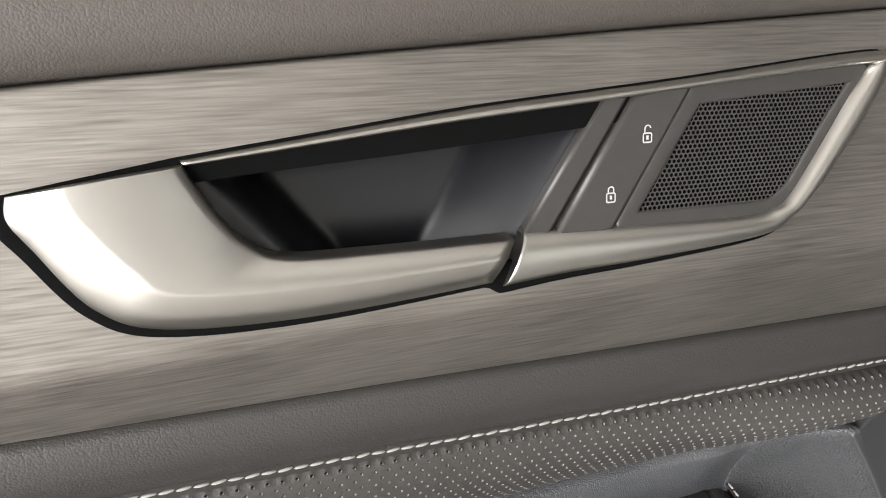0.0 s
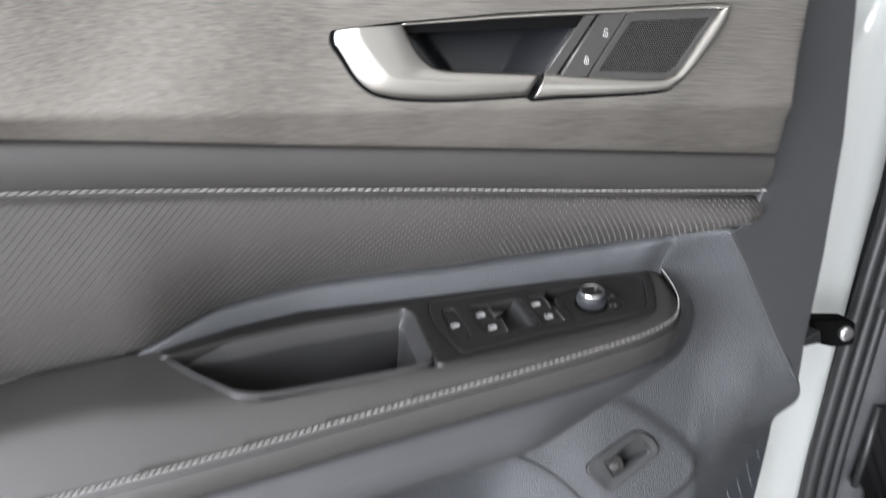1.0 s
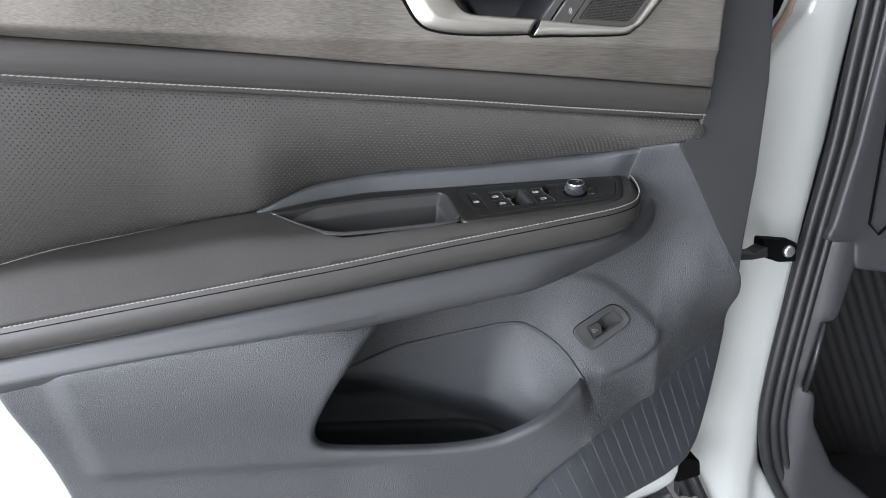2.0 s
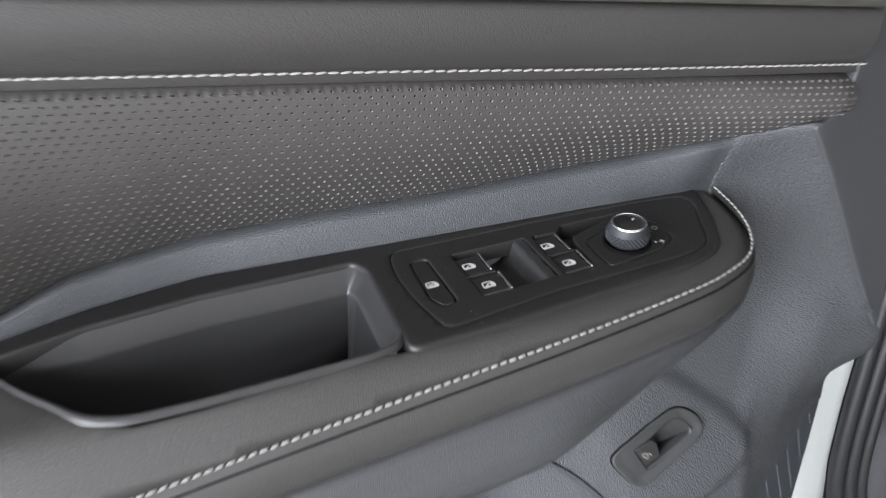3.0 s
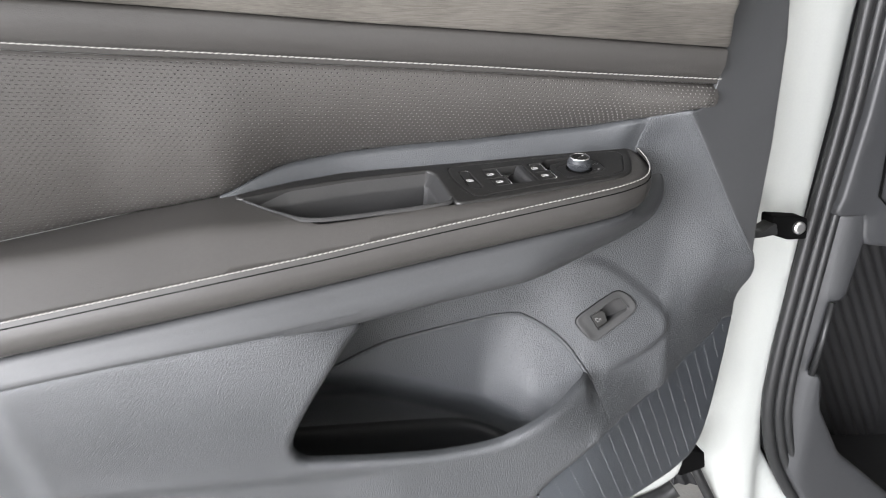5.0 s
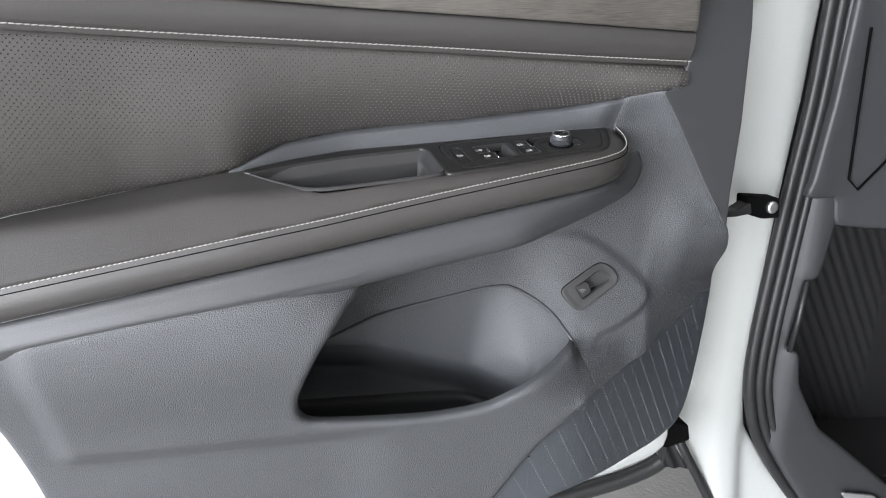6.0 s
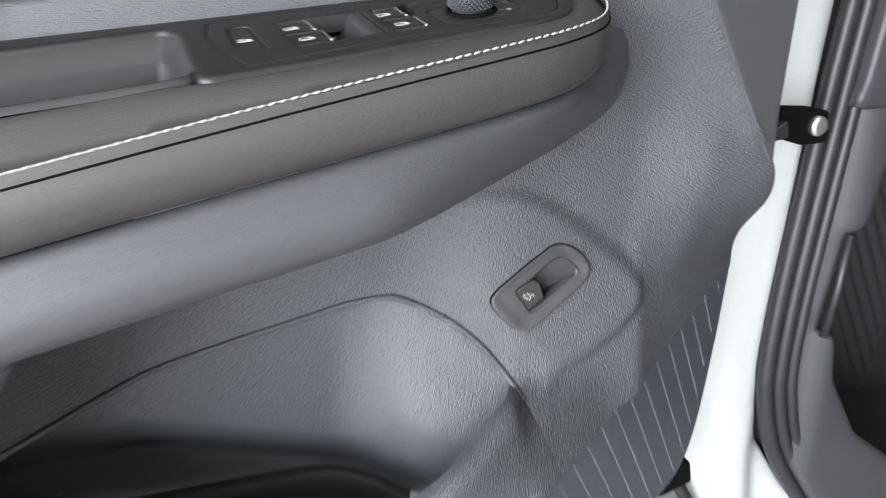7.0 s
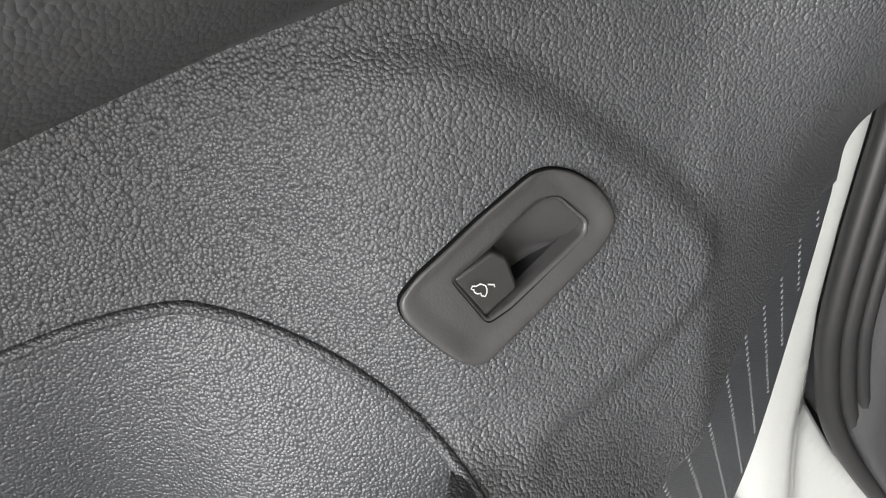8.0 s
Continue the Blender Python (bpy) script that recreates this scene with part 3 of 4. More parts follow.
# ---- armrest ----
ARM = [
    ((-0.42, 0.200, 0.697), (-0.42, 0.215, 0.628)), ((-0.30, 0.200, 0.722), (-0.30, 0.212, 0.656)), ((-0.20, 0.2005, 0.742), (-0.20, 0.210, 0.676)),
    ((-0.10, 0.2015, 0.762), (-0.10, 0.210, 0.692)), ((-0.03, 0.205, 0.775), (-0.02, 0.213, 0.707)), ((0.02, 0.208, 0.785), (0.025, 0.330, 0.692)),
    ((0.08, 0.211, 0.797), (0.09, 0.340, 0.700)), ((0.16, 0.216, 0.812), (0.18, 0.335, 0.722)), ((0.22, 0.224, 0.822), (0.25, 0.326, 0.740)),
    ((0.247, 0.2305, 0.8265), (0.285, 0.322, 0.755)), ((0.268, 0.241, 0.831), (0.308, 0.319, 0.773)), ((0.280, 0.258, 0.836), (0.319, 0.316, 0.795)),
    ((0.2855, 0.277, 0.841), (0.320, 0.312, 0.813)), ((0.2875, 0.297, 0.8455), (0.314, 0.309, 0.828)), ((0.2875, 0.312, 0.849), (0.304, 0.3085, 0.842)),
]
S = smooth_line([a for a, _ in ARM], 8)
U = smooth_line([b for _, b in ARM], 8)
d = np.gradient(S[:, :2], axis=0)
N = np.stack([d[:, 1], -d[:, 0], 0 * d[:, 0]], 1)
N /= np.linalg.norm(N, axis=1)[:, None]
Z = np.array([0, 0, 1.0])
SEAM = S - N * 0.009 - Z * 0.032
rows = [S + N * 0.0, S + N * 0.0025 - Z * 0.005, S + N * 0.004 - Z * 0.012, S + N * 0.003 - Z * 0.020, S - N * 0.002 - Z * 0.027, S - N * 0.007 - Z * 0.0305, SEAM + N * -0.004]
armrest = part("armrest", loft("armrest", rows), LEATHER, door, "dark grey leather armrest with white stitching")
def underside(arm, hang):
    s0, u0 = smooth_line([a for a, _ in arm], 8), smooth_line([b for _, b in arm], 8)
    d = np.gradient(s0[:, :2], axis=0)
    n0 = np.stack([d[:, 1], -d[:, 0], 0 * d[:, 0]], 1)
    n0 /= np.linalg.norm(n0, axis=1)[:, None]
    seam = s0 - n0 * 0.009 - Z * 0.032
    rows = [seam + n0 * -0.003 - Z * 0.0005, seam + n0 * 0.001 - Z * 0.002, seam + n0 * 0.002 - Z * 0.006]
    keep = np.ones((len(s0), 1)) if hang else step(0.27, 0.15, s0[:, 0])[:, None]
    low = u0 if hang else seam + (0, -0.002, -0.0405)
    for t in (0.15, 0.3, 0.45, 0.58, 0.66, 0.74, 0.82, 0.9, 1.0):
        p = (seam - Z * 0.006) * (1 - t) + u0 * t + n0 * (0.002 + 0.014 * math.sin(math.pi * t ** 1.3))
        f = t if hang else min(1.0, t / 0.58)
        q = (seam - Z * 0.006) * (1 - f) + low * f + n0 * np.interp(f, (0.0, 0.62, 1.0), (0.003, 0.009, 0.0))
        if t > 0.6 and not hang:
            q = low + (u0 - low) * (t - 0.58) / 0.42
        rows.append(q * keep + p * (1 - keep))
    rows.append(u0 + Z * -0.004 + np.array([0, 0.012, 0]))
    return loft("armrest_underside", rows)
ARM_L = ARM[:4] + [((-0.04, 0.2045, 0.773), (-0.035, 0.2125, 0.7035)), ((0.0, 0.2078, 0.781), (0.0035, 0.2146, 0.7095))]
ARM_R = [((-0.06, 0.2035, 0.769), (-0.055, 0.326, 0.686))] + ARM[5:]
part("armrest_underside", underside(ARM_L, True), UNDER, armrest, "grained dark grey plastic under the armrest")
part("armrest_underside", underside(ARM_R, False), UNDER, armrest, "grained dark grey plastic under the armrest")

# armrest top pad
CARRIER = [(-0.099, 0.2845), (-0.05, 0.3005), (0.0, 0.3095), (0.1, 0.3065), (0.2, 0.3045), (0.276, 0.3035), (0.268, 0.275), (0.258, 0.252), (0.250, 0.2455), (0.237, 0.2410), (0.134, 0.229), (0.0885, 0.2262), (0.0868, 0.240), (0.0828, 0.288), (0.0760, 0.2985), (0.0, 0.2958), (-0.05, 0.2893), (-0.093, 0.2780)]
carrier = rounded(CARRIER, 0.004)
CUP = [(-0.095, 0.2775), (-0.05, 0.289), (0.0, 0.2955), (0.076, 0.2985), (0.083, 0.288), (0.087, 0.240), (0.084, 0.231), (0.072, 0.2275), (0.0, 0.2235), (-0.028, 0.2235), (-0.045, 0.229), (-0.072, 0.253)]
cup = rounded(CUP, 0.007)
plane_z = lambda x, y: 0.822 + 0.1 * (x - 0.133) + 0.2 * (y - 0.256)
def pad_z(x, y):
    """The armrest's top: it rises steeply from the stitching and flattens out towards the door."""
    q = np.stack([np.asarray(x, float), np.asarray(y, float)], 1)
    a, d = S[:-1, :2], np.diff(S[:, :2], axis=0)
    t = np.clip(((q[:, None] - a) * d).sum(2) / (d * d).sum(1), 0, 1)
    far = np.sqrt(((a + t[..., None] * d - q[:, None]) ** 2).sum(2))
    k = far.argmin(1)
    i = np.arange(len(k))
    rise = S[k, 2] + t[i, k] * (S[k + 1, 2] - S[k, 2]) + 1.15 * far[i, k] - 0.1 * np.maximum(x - 0.24, 0)
    left = back_z(x) + 0.12 * (y - back_y(x))
    w = step(-0.16, -0.06, x)
    top = left * (1 - w) + plane_z(x, y) * w - 0.0004
    soft = 0.0028
    return -soft * np.logaddexp(-rise / soft, -top / soft)
bx = np.linspace(0.286, -0.42, 60)
pad_line = np.concatenate([S[:, :2], np.stack([bx, back_y(bx) + 0.002], 1)])
gap = np.concatenate([np.array([(-0.0985, 0.2850), (-0.05, 0.3010), (0.0, 0.3100), (0.1, 0.3070), (0.2, 0.3050), (0.2755, 0.3050), (0.2683, 0.275), (0.2583, 0.2515), (0.2505, 0.2450), (0.237, 0.2405), (0.134, 0.2285), (0.0885, 0.2257)]), np.array([(0.072, 0.2268), (0.0, 0.2228), (-0.028, 0.2228), (-0.045, 0.2283), (-0.072, 0.2523)])])
part("armrest_top", sheet("armrest_top", pad_line, lambda x, y: (x, y, pad_z(x, y)), [rounded(gap, 0.004)], cell=0.0030, depth=0.010, away=(0, 0, -1), edge=0.0012), LEATHER, armrest)

# ---- switch carrier with the pull cup ----
def on_plane(x, y, h=0.0):
    return x - 0.1 * h, y - 0.2 * h, plane_z(x, y) + h
INSERT = rounded([(0.0955, 0.298), (0.172, 0.300), (0.241, 0.300), (0.263, 0.2975), (0.266, 0.290), (0.2535, 0.257), (0.248, 0.2515), (0.234, 0.248), (0.164, 0.243), (0.110, 0.234), (0.106, 0.236), (0.098, 0.260), (0.0945, 0.280)], 0.005)
def offset(poly, dist):
    """A closed polygon pushed outwards by a distance."""
    p = np.array(poly, float)
    area = (p[:, 0] * np.roll(p[:, 1], -1) - np.roll(p[:, 0], -1) * p[:, 1]).sum()
    d = np.roll(p, -1, 0) - np.roll(p, 1, 0)
    n = np.stack([d[:, 1], -d[:, 0]], 1) * np.sign(area)
    return p + n / np.maximum(np.linalg.norm(n, axis=1), 1e-9)[:, None] * dist
wide = offset(INSERT, 0.0021)
panel = part("switch_carrier", sheet("switch_carrier", carrier, lambda x, y: (x, y, plane_z(x, y) + 0.0012), [wide], cell=0.0025, depth=0.014, away=(0, 0, -1), edge=0.0015), BLACK, door, "matt black plastic switch panel in the armrest")
# cup walls
rows = []
for d, dn in ((-0.0024, 0.0024), (-0.0010, -0.0002), (0.0, -0.0002), (0.0008, 0.0004), (0.0080, 0.0105), (0.0086, 0.0118), (0.0088, 0.0130), (0.0105, 0.034), (0.0130, 0.052), (0.0160, 0.056)):
    q = offset(cup, 0.0)
    q = q + (offset(cup, -1.0) - q) * d * np.clip((q[:, :1] + 0.10) / 0.05, 0.1, 1)
    rows.append(np.stack([q[:, 0], q[:, 1] + 0.001, plane_z(q[:, 0], q[:, 1]) + 0.001 - dn], 1))
rows.append(rows[-1] * (0.02, 0.02, 1) + (0, 0.255, 0))
part("pull_cup", loft("pull_cup", np.array(rows)[:, ::-1], close=True), CUPM, panel, "deep dark grey plastic pull cup")

# ---- small drawing helpers ----
def ribbon(name, pts, width, to3d, h, closed=False):
    """A flat printed line of a given width on a surface."""
    p = np.array(pts, float)
    if closed:
        p = np.concatenate([p, p[:1]])
        d = np.gradient(np.concatenate([p[-2:-1], p, p[1:2]]), axis=0)[1:-1]
    else:
        d = np.gradient(p, axis=0)
    n = np.stack([-d[:, 1], d[:, 0]], 1)
    n /= np.maximum(np.linalg.norm(n, axis=1), 1e-9)[:, None]
    l, r = p + n * width / 2, p - n * width / 2
    hh = np.full(len(p), h)
    return [np.asarray(to3d(q[:, 0], q[:, 1], hh)).T for q in (l, r)]


def prints(name, shapes, mat, parent):
    """One printed mark made of ribbons (pairs of rows) and filled polygons (single rows)."""
    verts, faces = [], []
    for shape in shapes:
        k = len(verts)
        if len(shape) == 2:
            a, b = shape
            m = len(a)
            verts += list(a) + list(b)
            faces += [[k + m + i, k + m + i + 1, k + i + 1, k + i] for i in range(m - 1)]
        else:
            verts += list(shape[0])
            faces.append(list(range(k, k + len(shape[0]))))
    return part(name, mesh(name, verts, faces, False), mat, parent)


def local(cx, cy, ax, ay, to3d):
    """Shifts and turns two surface coordinates: (u, v) along (ax, ay) and across it, from a centre."""
    return lambda u, v, h=0.0: to3d(cx + u * ax - v * ay, cy + u * ay + v * ax, h)


def arc(cx, cy, r, a0, a1, n=14):
    return [(cx + r * math.cos(radians(a)), cy + r * math.sin(radians(a))) for a in np.linspace(a0, a1, n)]


def rect(x0, y0, x1, y1, r=0.0, n=5):
    p = [(x0, y0), (x1, y0), (x1, y1), (x0, y1)]
    return rounded(p, r, n) if r else np.array(p, float)


def fill(pts, to3d, h):
    p = np.array(pts, float)
    return [np.asarray(to3d(p[:, 0], p[:, 1], np.full(len(p), h))).T]


def lathe(name, profile, centre, axis, sides=40):
    """A turned body: pairs of radius and height along an axis."""
    axis = Vector(axis).normalized()
    turn = axis.to_track_quat("Z", "Y").to_matrix()
    verts, faces = [], []
    for r, h in profile:
        for a in np.linspace(0, 2 * np.pi, sides, endpoint=False):
            verts.append(Vector(centre) + turn @ Vector((r * np.cos(a), r * np.sin(a), h)))
    for i in range(len(profile) - 1):
        for j in range(sides):
            k = (j + 1) % sides
            faces.append([i * sides + j, i * sides + k, (i + 1) * sides + k, (i + 1) * sides + j])
    faces.append([(len(profile) - 1) * sides + j for j in range(sides)])
    me = mesh(name, verts, faces)
    me.polygons[len(faces) - 1].use_smooth = False
    return me


# ---- door handle ----
HY = 0.2445
def hp(x, z, h=0.0):
    return x, HY - np.asarray(h) + 0.10 * (z - 1.02) + 0 * x, z

def hrow(pts, h, n=8):
    p = smooth_line(pts, n)
    return np.asarray(hp(p[:, 0], p[:, 1], np.full(len(p), h))).T

L_IN = [(0.0610, 1.0305), (0.0645, 1.0240), (0.0685, 1.0172), (0.0753, 1.0092), (0.0850, 1.0048), (0.1112, 1.0040), (0.1484, 1.0040)]
L_MID = [(0.0339, 1.0281), (0.0346, 1.0248), (0.0374, 1.0191), (0.0471, 1.0071), (0.0576, 0.9997), (0.0972, 0.9980), (0.1448, 0.9996)]
L_OUT = [(0.0196, 1.0255), (0.0189, 1.0195), (0.0239, 1.0119), (0.0359, 0.9958), (0.0524, 0.9883), (0.0906, 0.9869), (0.1422, 0.9905)]
B_OUT = [(0.0607, 1.0318), (0.0865, 1.0347), (0.1355, 1.0402), (0.1752, 1.0433), (0.2063, 1.0457), (0.2727, 1.0515), (0.2810, 1.0494), (0.2789, 1.0391), (0.2672, 1.0219), (0.2549, 1.0067), (0.2466, 0.9999), (0.2366, 0.9950), (0.1963, 0.9915), (0.1665, 0.9899), (0.1463, 0.9880)]
B_IN = [(0.0624, 1.0298), (0.0865, 1.0321), (0.1351, 1.0368), (0.1752, 1.0401), (0.2063, 1.0428), (0.2691, 1.0477), (0.2727, 1.0463), (0.2660, 1.0370), (0.2567, 1.0226), (0.2460, 1.0076), (0.2403, 1.0041), (0.2303, 1.0023), (0.1938, 1.0030), (0.1680, 1.0040), (0.1535, 1.0047)]
mix_rows = lambda a, b, t: [tuple(np.array(p) * (1 - t) + np.array(q) * t) for p, q in zip(a, b)]
rows = [hrow(B_OUT, -0.012), hrow(B_OUT, -0.0015)] + [hrow(mix_rows(B_OUT, B_IN, t), h) for t, h in ((0.05, 0.0010), (0.16, 0.0026), (0.32, 0.0036), (0.50, 0.0040), (0.70, 0.0036), (0.86, 0.0024), (0.96, 0.0006))] + [hrow(B_IN, -0.0010), hrow(B_IN, -0.010)]
def capped(name, rows):
    """A loft whose open ends are closed."""
    me = loft(name, rows)
    r, c, _ = np.array(rows).shape
    bm = bmesh.new()
    bm.from_mesh(me)
    bm.verts.ensure_lookup_table()
    for j in (0, c - 1):
        bm.faces.new([bm.verts[i * c + j] for i in (range(r) if j == 0 else range(r - 1, -1, -1))])
    bmesh.ops.recalc_face_normals(bm, faces=bm.faces)
    bm.to_mesh(me)
    bm.free()
    return me
handle = part("door_handle", capped("door_handle", rows), SATIN, door, "satin silver handle bezel with a speaker and lock buttons")
rows = [hrow(L_OUT, -0.010), hrow(L_OUT, 0.001), hrow(mix_rows(L_OUT, L_MID, 0.06), 0.0030), hrow(mix_rows(L_OUT, L_MID, 0.5), 0.0062), hrow(mix_rows(L_OUT, L_MID, 0.94), 0.0088), hrow(mix_rows(L_MID, L_IN, 0.05), 0.0090), hrow(mix_rows(L_MID, L_IN, 0.5), 0.0076), hrow(mix_rows(L_MID, L_IN, 0.92), 0.0064), hrow(L_IN, 0.0050), hrow(mix_rows(L_MID, L_IN, 1.01), 0.0020), hrow(mix_rows(L_MID, L_IN, 0.98), -0.002)]
part("lever", capped("lever", rows), SATIN, handle, "satin silver pull lever")
# black sheet put in for the dark gap round lever and bezel
RIM = offset(np.concatenate([smooth_line(L_OUT, 6), smooth_line(B_OUT, 6)[::-1]]), 0.0007) - (0.0004, 0.0006)
part("rim_gap_sheet", sheet("rim_gap_sheet", RIM, lambda x, z: (x, trim_y(x, z) - 0.0006, z), [offset(HANDLE, -0.003)], cell=0.0016, depth=0.002, edge=0.0004), HOLE, handle)

def bowl_p(x, z):
    u = x - 0.63 * (z - 1.02)
    v = x + 0.85 * (z - 1.02)
    deep = step(0.071, 0.084, v) * np.clip((0.1640 - u) / 0.0225, 0.0, 1.0)
    fold = 0.003 * step(0.0, 0.035, z - 1.004)
    return hp(x, z, -0.003 - (0.019 + fold) * deep)
part("bowl", sheet("bowl", [(0.0596, 1.0293), (0.0493, 1.0226), (0.0493, 0.9958), (0.1577, 0.9958), (0.1835, 1.0417), (0.1216, 1.0370)], bowl_p, cell=0.0016, depth=0.004), BOWL, handle, "glossy black finger bowl")
hb = lambda x, z, h: hp(x, z, h)
part("rib", block("rib", [(0.1525, 1.0028), (0.1618, 1.0028), (0.1874, 1.0417), (0.1785, 1.0410)], hb, -0.010, 0.0008, 0.0012), DARKGRILLE, handle)
part("lock_button", block("lock_button", [(0.1630, 1.0020), (0.1822, 1.0020), (0.2084, 1.0434), (0.1888, 1.0422)], hb, -0.010, 0.0014, 0.0016), DARKGRILLE, handle, "dark grey lock button with white padlock signs")
GR = [(0.1833, 1.0020), (0.2079, 1.0014), (0.2303, 1.0015), (0.2403, 1.0030), (0.2469, 1.0069), (0.2547, 1.0174), (0.2639, 1.0324), (0.2734, 1.0471), (0.2701, 1.0484), (0.2093, 1.0437)]
HOLEAREA = np.array([(0.1900, 1.0061), (0.2330, 1.0055), (0.2402, 1.0064), (0.2464, 1.0112), (0.2567, 1.0272), (0.2683, 1.0432), (0.2113, 1.0387)])
part("speaker_frame", sheet("speaker_frame", GR, lambda x, z: hp(x, z, 0.0006), [HOLEAREA], cell=0.0012, depth=0.006), DARKGRILLE, handle)
verts, faces = [], []
pitch = 0.0016
j = 0
for z in np.arange(1.0060, 1.0435, pitch * 0.866):
    j += 1
    for x in np.arange(0.189, 0.270, pitch) + (pitch / 2 if j % 2 else 0):
        if inside(HOLEAREA, np.array([[x, z]]))[0]:
            k = len(verts)
            for r, h in ((pitch * 0.578, 0.0), (pitch * 0.40, 0.0), (pitch * 0.38, -0.0012)):
                for a in range(6):
                    an = radians(60 * a + 30)
                    verts.append(hp(x + r * math.cos(an), z + r * math.sin(an), h))
            for q in (0, 6):
                faces += [[k + q + a, k + q + (a + 1) % 6, k + q + 6 + (a + 1) % 6, k + q + 6 + a] for a in range(6)]
mesh_part = part("speaker_mesh", mesh("speaker_mesh", verts, faces, False), DARKGRILLE, handle)
mesh_part.data.materials.append(HOLE)
mesh_part.data.polygons.foreach_set("material_index", [(i // 6) % 2 for i in range(len(faces))])
tagged(mesh_part, kind="stuff")
part("speaker_backing", block("speaker_backing", GR, hb, -0.012, -0.0015), HOLE, handle)

def padlock(cx, cz, open_up):
    f = local(cx, cz, 1.0, 0.0, hb)
    h = 0.0017
    shapes = [ribbon("b", rect(-0.0014, -0.0024, 0.0014, 0.0003, 0.0005), 0.00042, f, h, closed=True), fill(rect(-0.0004, -0.0016, 0.0004, -0.0004), f, h)]
    if open_up:
        shapes.append(ribbon("s", [(-0.0009, 0.0003)] + [(-0.0009, 0.0014)] + arc(0.0001, 0.0016, 0.0010, 180, 10, 10), 0.00042, f, h))
    else:
        shapes.append(ribbon("s", [(-0.0009, 0.0003)] + arc(0, 0.0013, 0.0009, 180, 0, 12) + [(0.0009, 0.0003)], 0.00042, f, h))
    return prints("padlock_sign", shapes, ICON, handle)
padlock(0.1929, 1.0303, True)
padlock(0.1810, 1.0133, False)

# ---- window switches ----
WELLS = [rounded([(0.1235, 0.2875), (0.1655, 0.2895), (0.1700, 0.2525), (0.1290, 0.2485)], 0.0022), rounded([(0.1690, 0.2890), (0.1835, 0.2890), (0.1880, 0.2940), (0.2280, 0.2955), (0.1900, 0.2810), (0.1885, 0.2525), (0.1725, 0.2515)], 0.0018)]
CHILD = rounded([(0.1030, 0.2870), (0.1115, 0.2880), (0.1165, 0.2510), (0.1110, 0.2485), (0.1050, 0.2560)], 0.0028)
KNOBPLATE = rounded([(0.1935, 0.2755), (0.2270, 0.2885), (0.2365, 0.2800), (0.2385, 0.2640), (0.2300, 0.2570), (0.1965, 0.2510)], 0.0035)
grow = lambda p, f: p.mean(0) + (p - p.mean(0)) * f
inlay = part("switch_inlay", sheet("switch_inlay", INSERT, lambda x, y: on_plane(x, y, 0.0010), [*WELLS, offset(CHILD, 0.0012), offset(KNOBPLATE, 0.0010)], cell=0.0015, depth=0.008, away=(0, 0, -1), edge=0.0007), BLACK, panel, "matt black window switch block")
part("child_lock_button", block("child_lock_button", CHILD, on_plane, -0.006, 0.0005, 0.0009), BUTTON, panel)
part("mirror_plate", block("mirror_plate", KNOBPLATE, on_plane, -0.006, 0.0008, 0.0007), BUTTON, panel)
def well_p(x, y):
    u = x - 0.10 * (0.268 - y)
    a = np.interp(u, (0.120, 0.138, 0.148, 0.1539, 0.1579, 0.1594, 0.1612), (-0.004, -0.010, -0.0132, -0.0111, -0.0076, -0.0038, 0.0006))
    b = np.interp(u, (0.166, 0.180, 0.187, 0.195, 0.21, 0.232), (-0.004, -0.006, -0.008, -0.0075, -0.0045, 0.0008))
    return on_plane(x, y, np.where(x - 0.1 * (0.268 - y) < 0.1675, a, b))
for w in WELLS:
    part("switch_well", sheet("switch_well", grow(w, 1.06), well_p, cell=0.0012, depth=0.002, away=(0, 0, -1)), CUPM, panel)
def glass_sign(f0, h, cross):
    """A car window with a lifter in it, drawn in thin print."""
    f = lambda u, v, k: f0(np.asarray(u) * 0.78, np.asarray(v) * 0.78, k)
    shapes = [
        ribbon("o", rounded([(-0.0036, -0.0024), (0.0036, -0.0024), (0.0036, 0.0002), (0.0016, 0.0027), (-0.0036, 0.0027)], 0.0008), 0.0009, f, h, closed=True),
        fill([(0.0012, -0.0020), (0.0033, -0.0020), (0.0033, 0.0001), (0.0015, 0.0023), (0.0012, 0.0023)], f, h),
        fill([(-0.0034, -0.0021), (0.0010, -0.0021), (0.0010, -0.0012), (-0.0034, -0.0012)], f, h),
        ribbon("x", [(-0.0022, -0.0012), (0.0010, 0.0014)], 0.0009, f, h)]
    if cross:
        shapes.append(ribbon("y", [(-0.0026, 0.0016), (0.0010, -0.0012)], 0.0008, f, h))
    return shapes
for cx, cy in ((0.1316, 0.2752), (0.1359, 0.2581), (0.1753, 0.2785), (0.1796, 0.2616)):
    f = local(cx, cy, 1.0, 0.03, on_plane)
    tilt = lambda u, v, h, f=f: f(u, v, h + 0.05 * np.asarray(u))
    quad = rounded([(-0.0078, -0.0080), (0.0070, -0.0078), (0.0060, 0.0072), (-0.0088, 0.0074)], 0.0012)
    part("window_button", block("window_button", quad, tilt, -0.010, 0.0009, 0.0012), BUTTON, panel)
    part("chrome_edge", block("chrome_edge", rounded([(0.0070, -0.0078), (0.0082, -0.0078), (0.0072, 0.0072), (0.0060, 0.0072)], 0.0003), tilt, -0.003, 0.0014, 0.0004), CHROME, panel, "thin chrome edge")
    g = lambda u, v, h, f=f: tilt(u - 0.0016, v - 0.0010, h)
    prints("window_sign", glass_sign(g, 0.0012, False), ICON, panel)
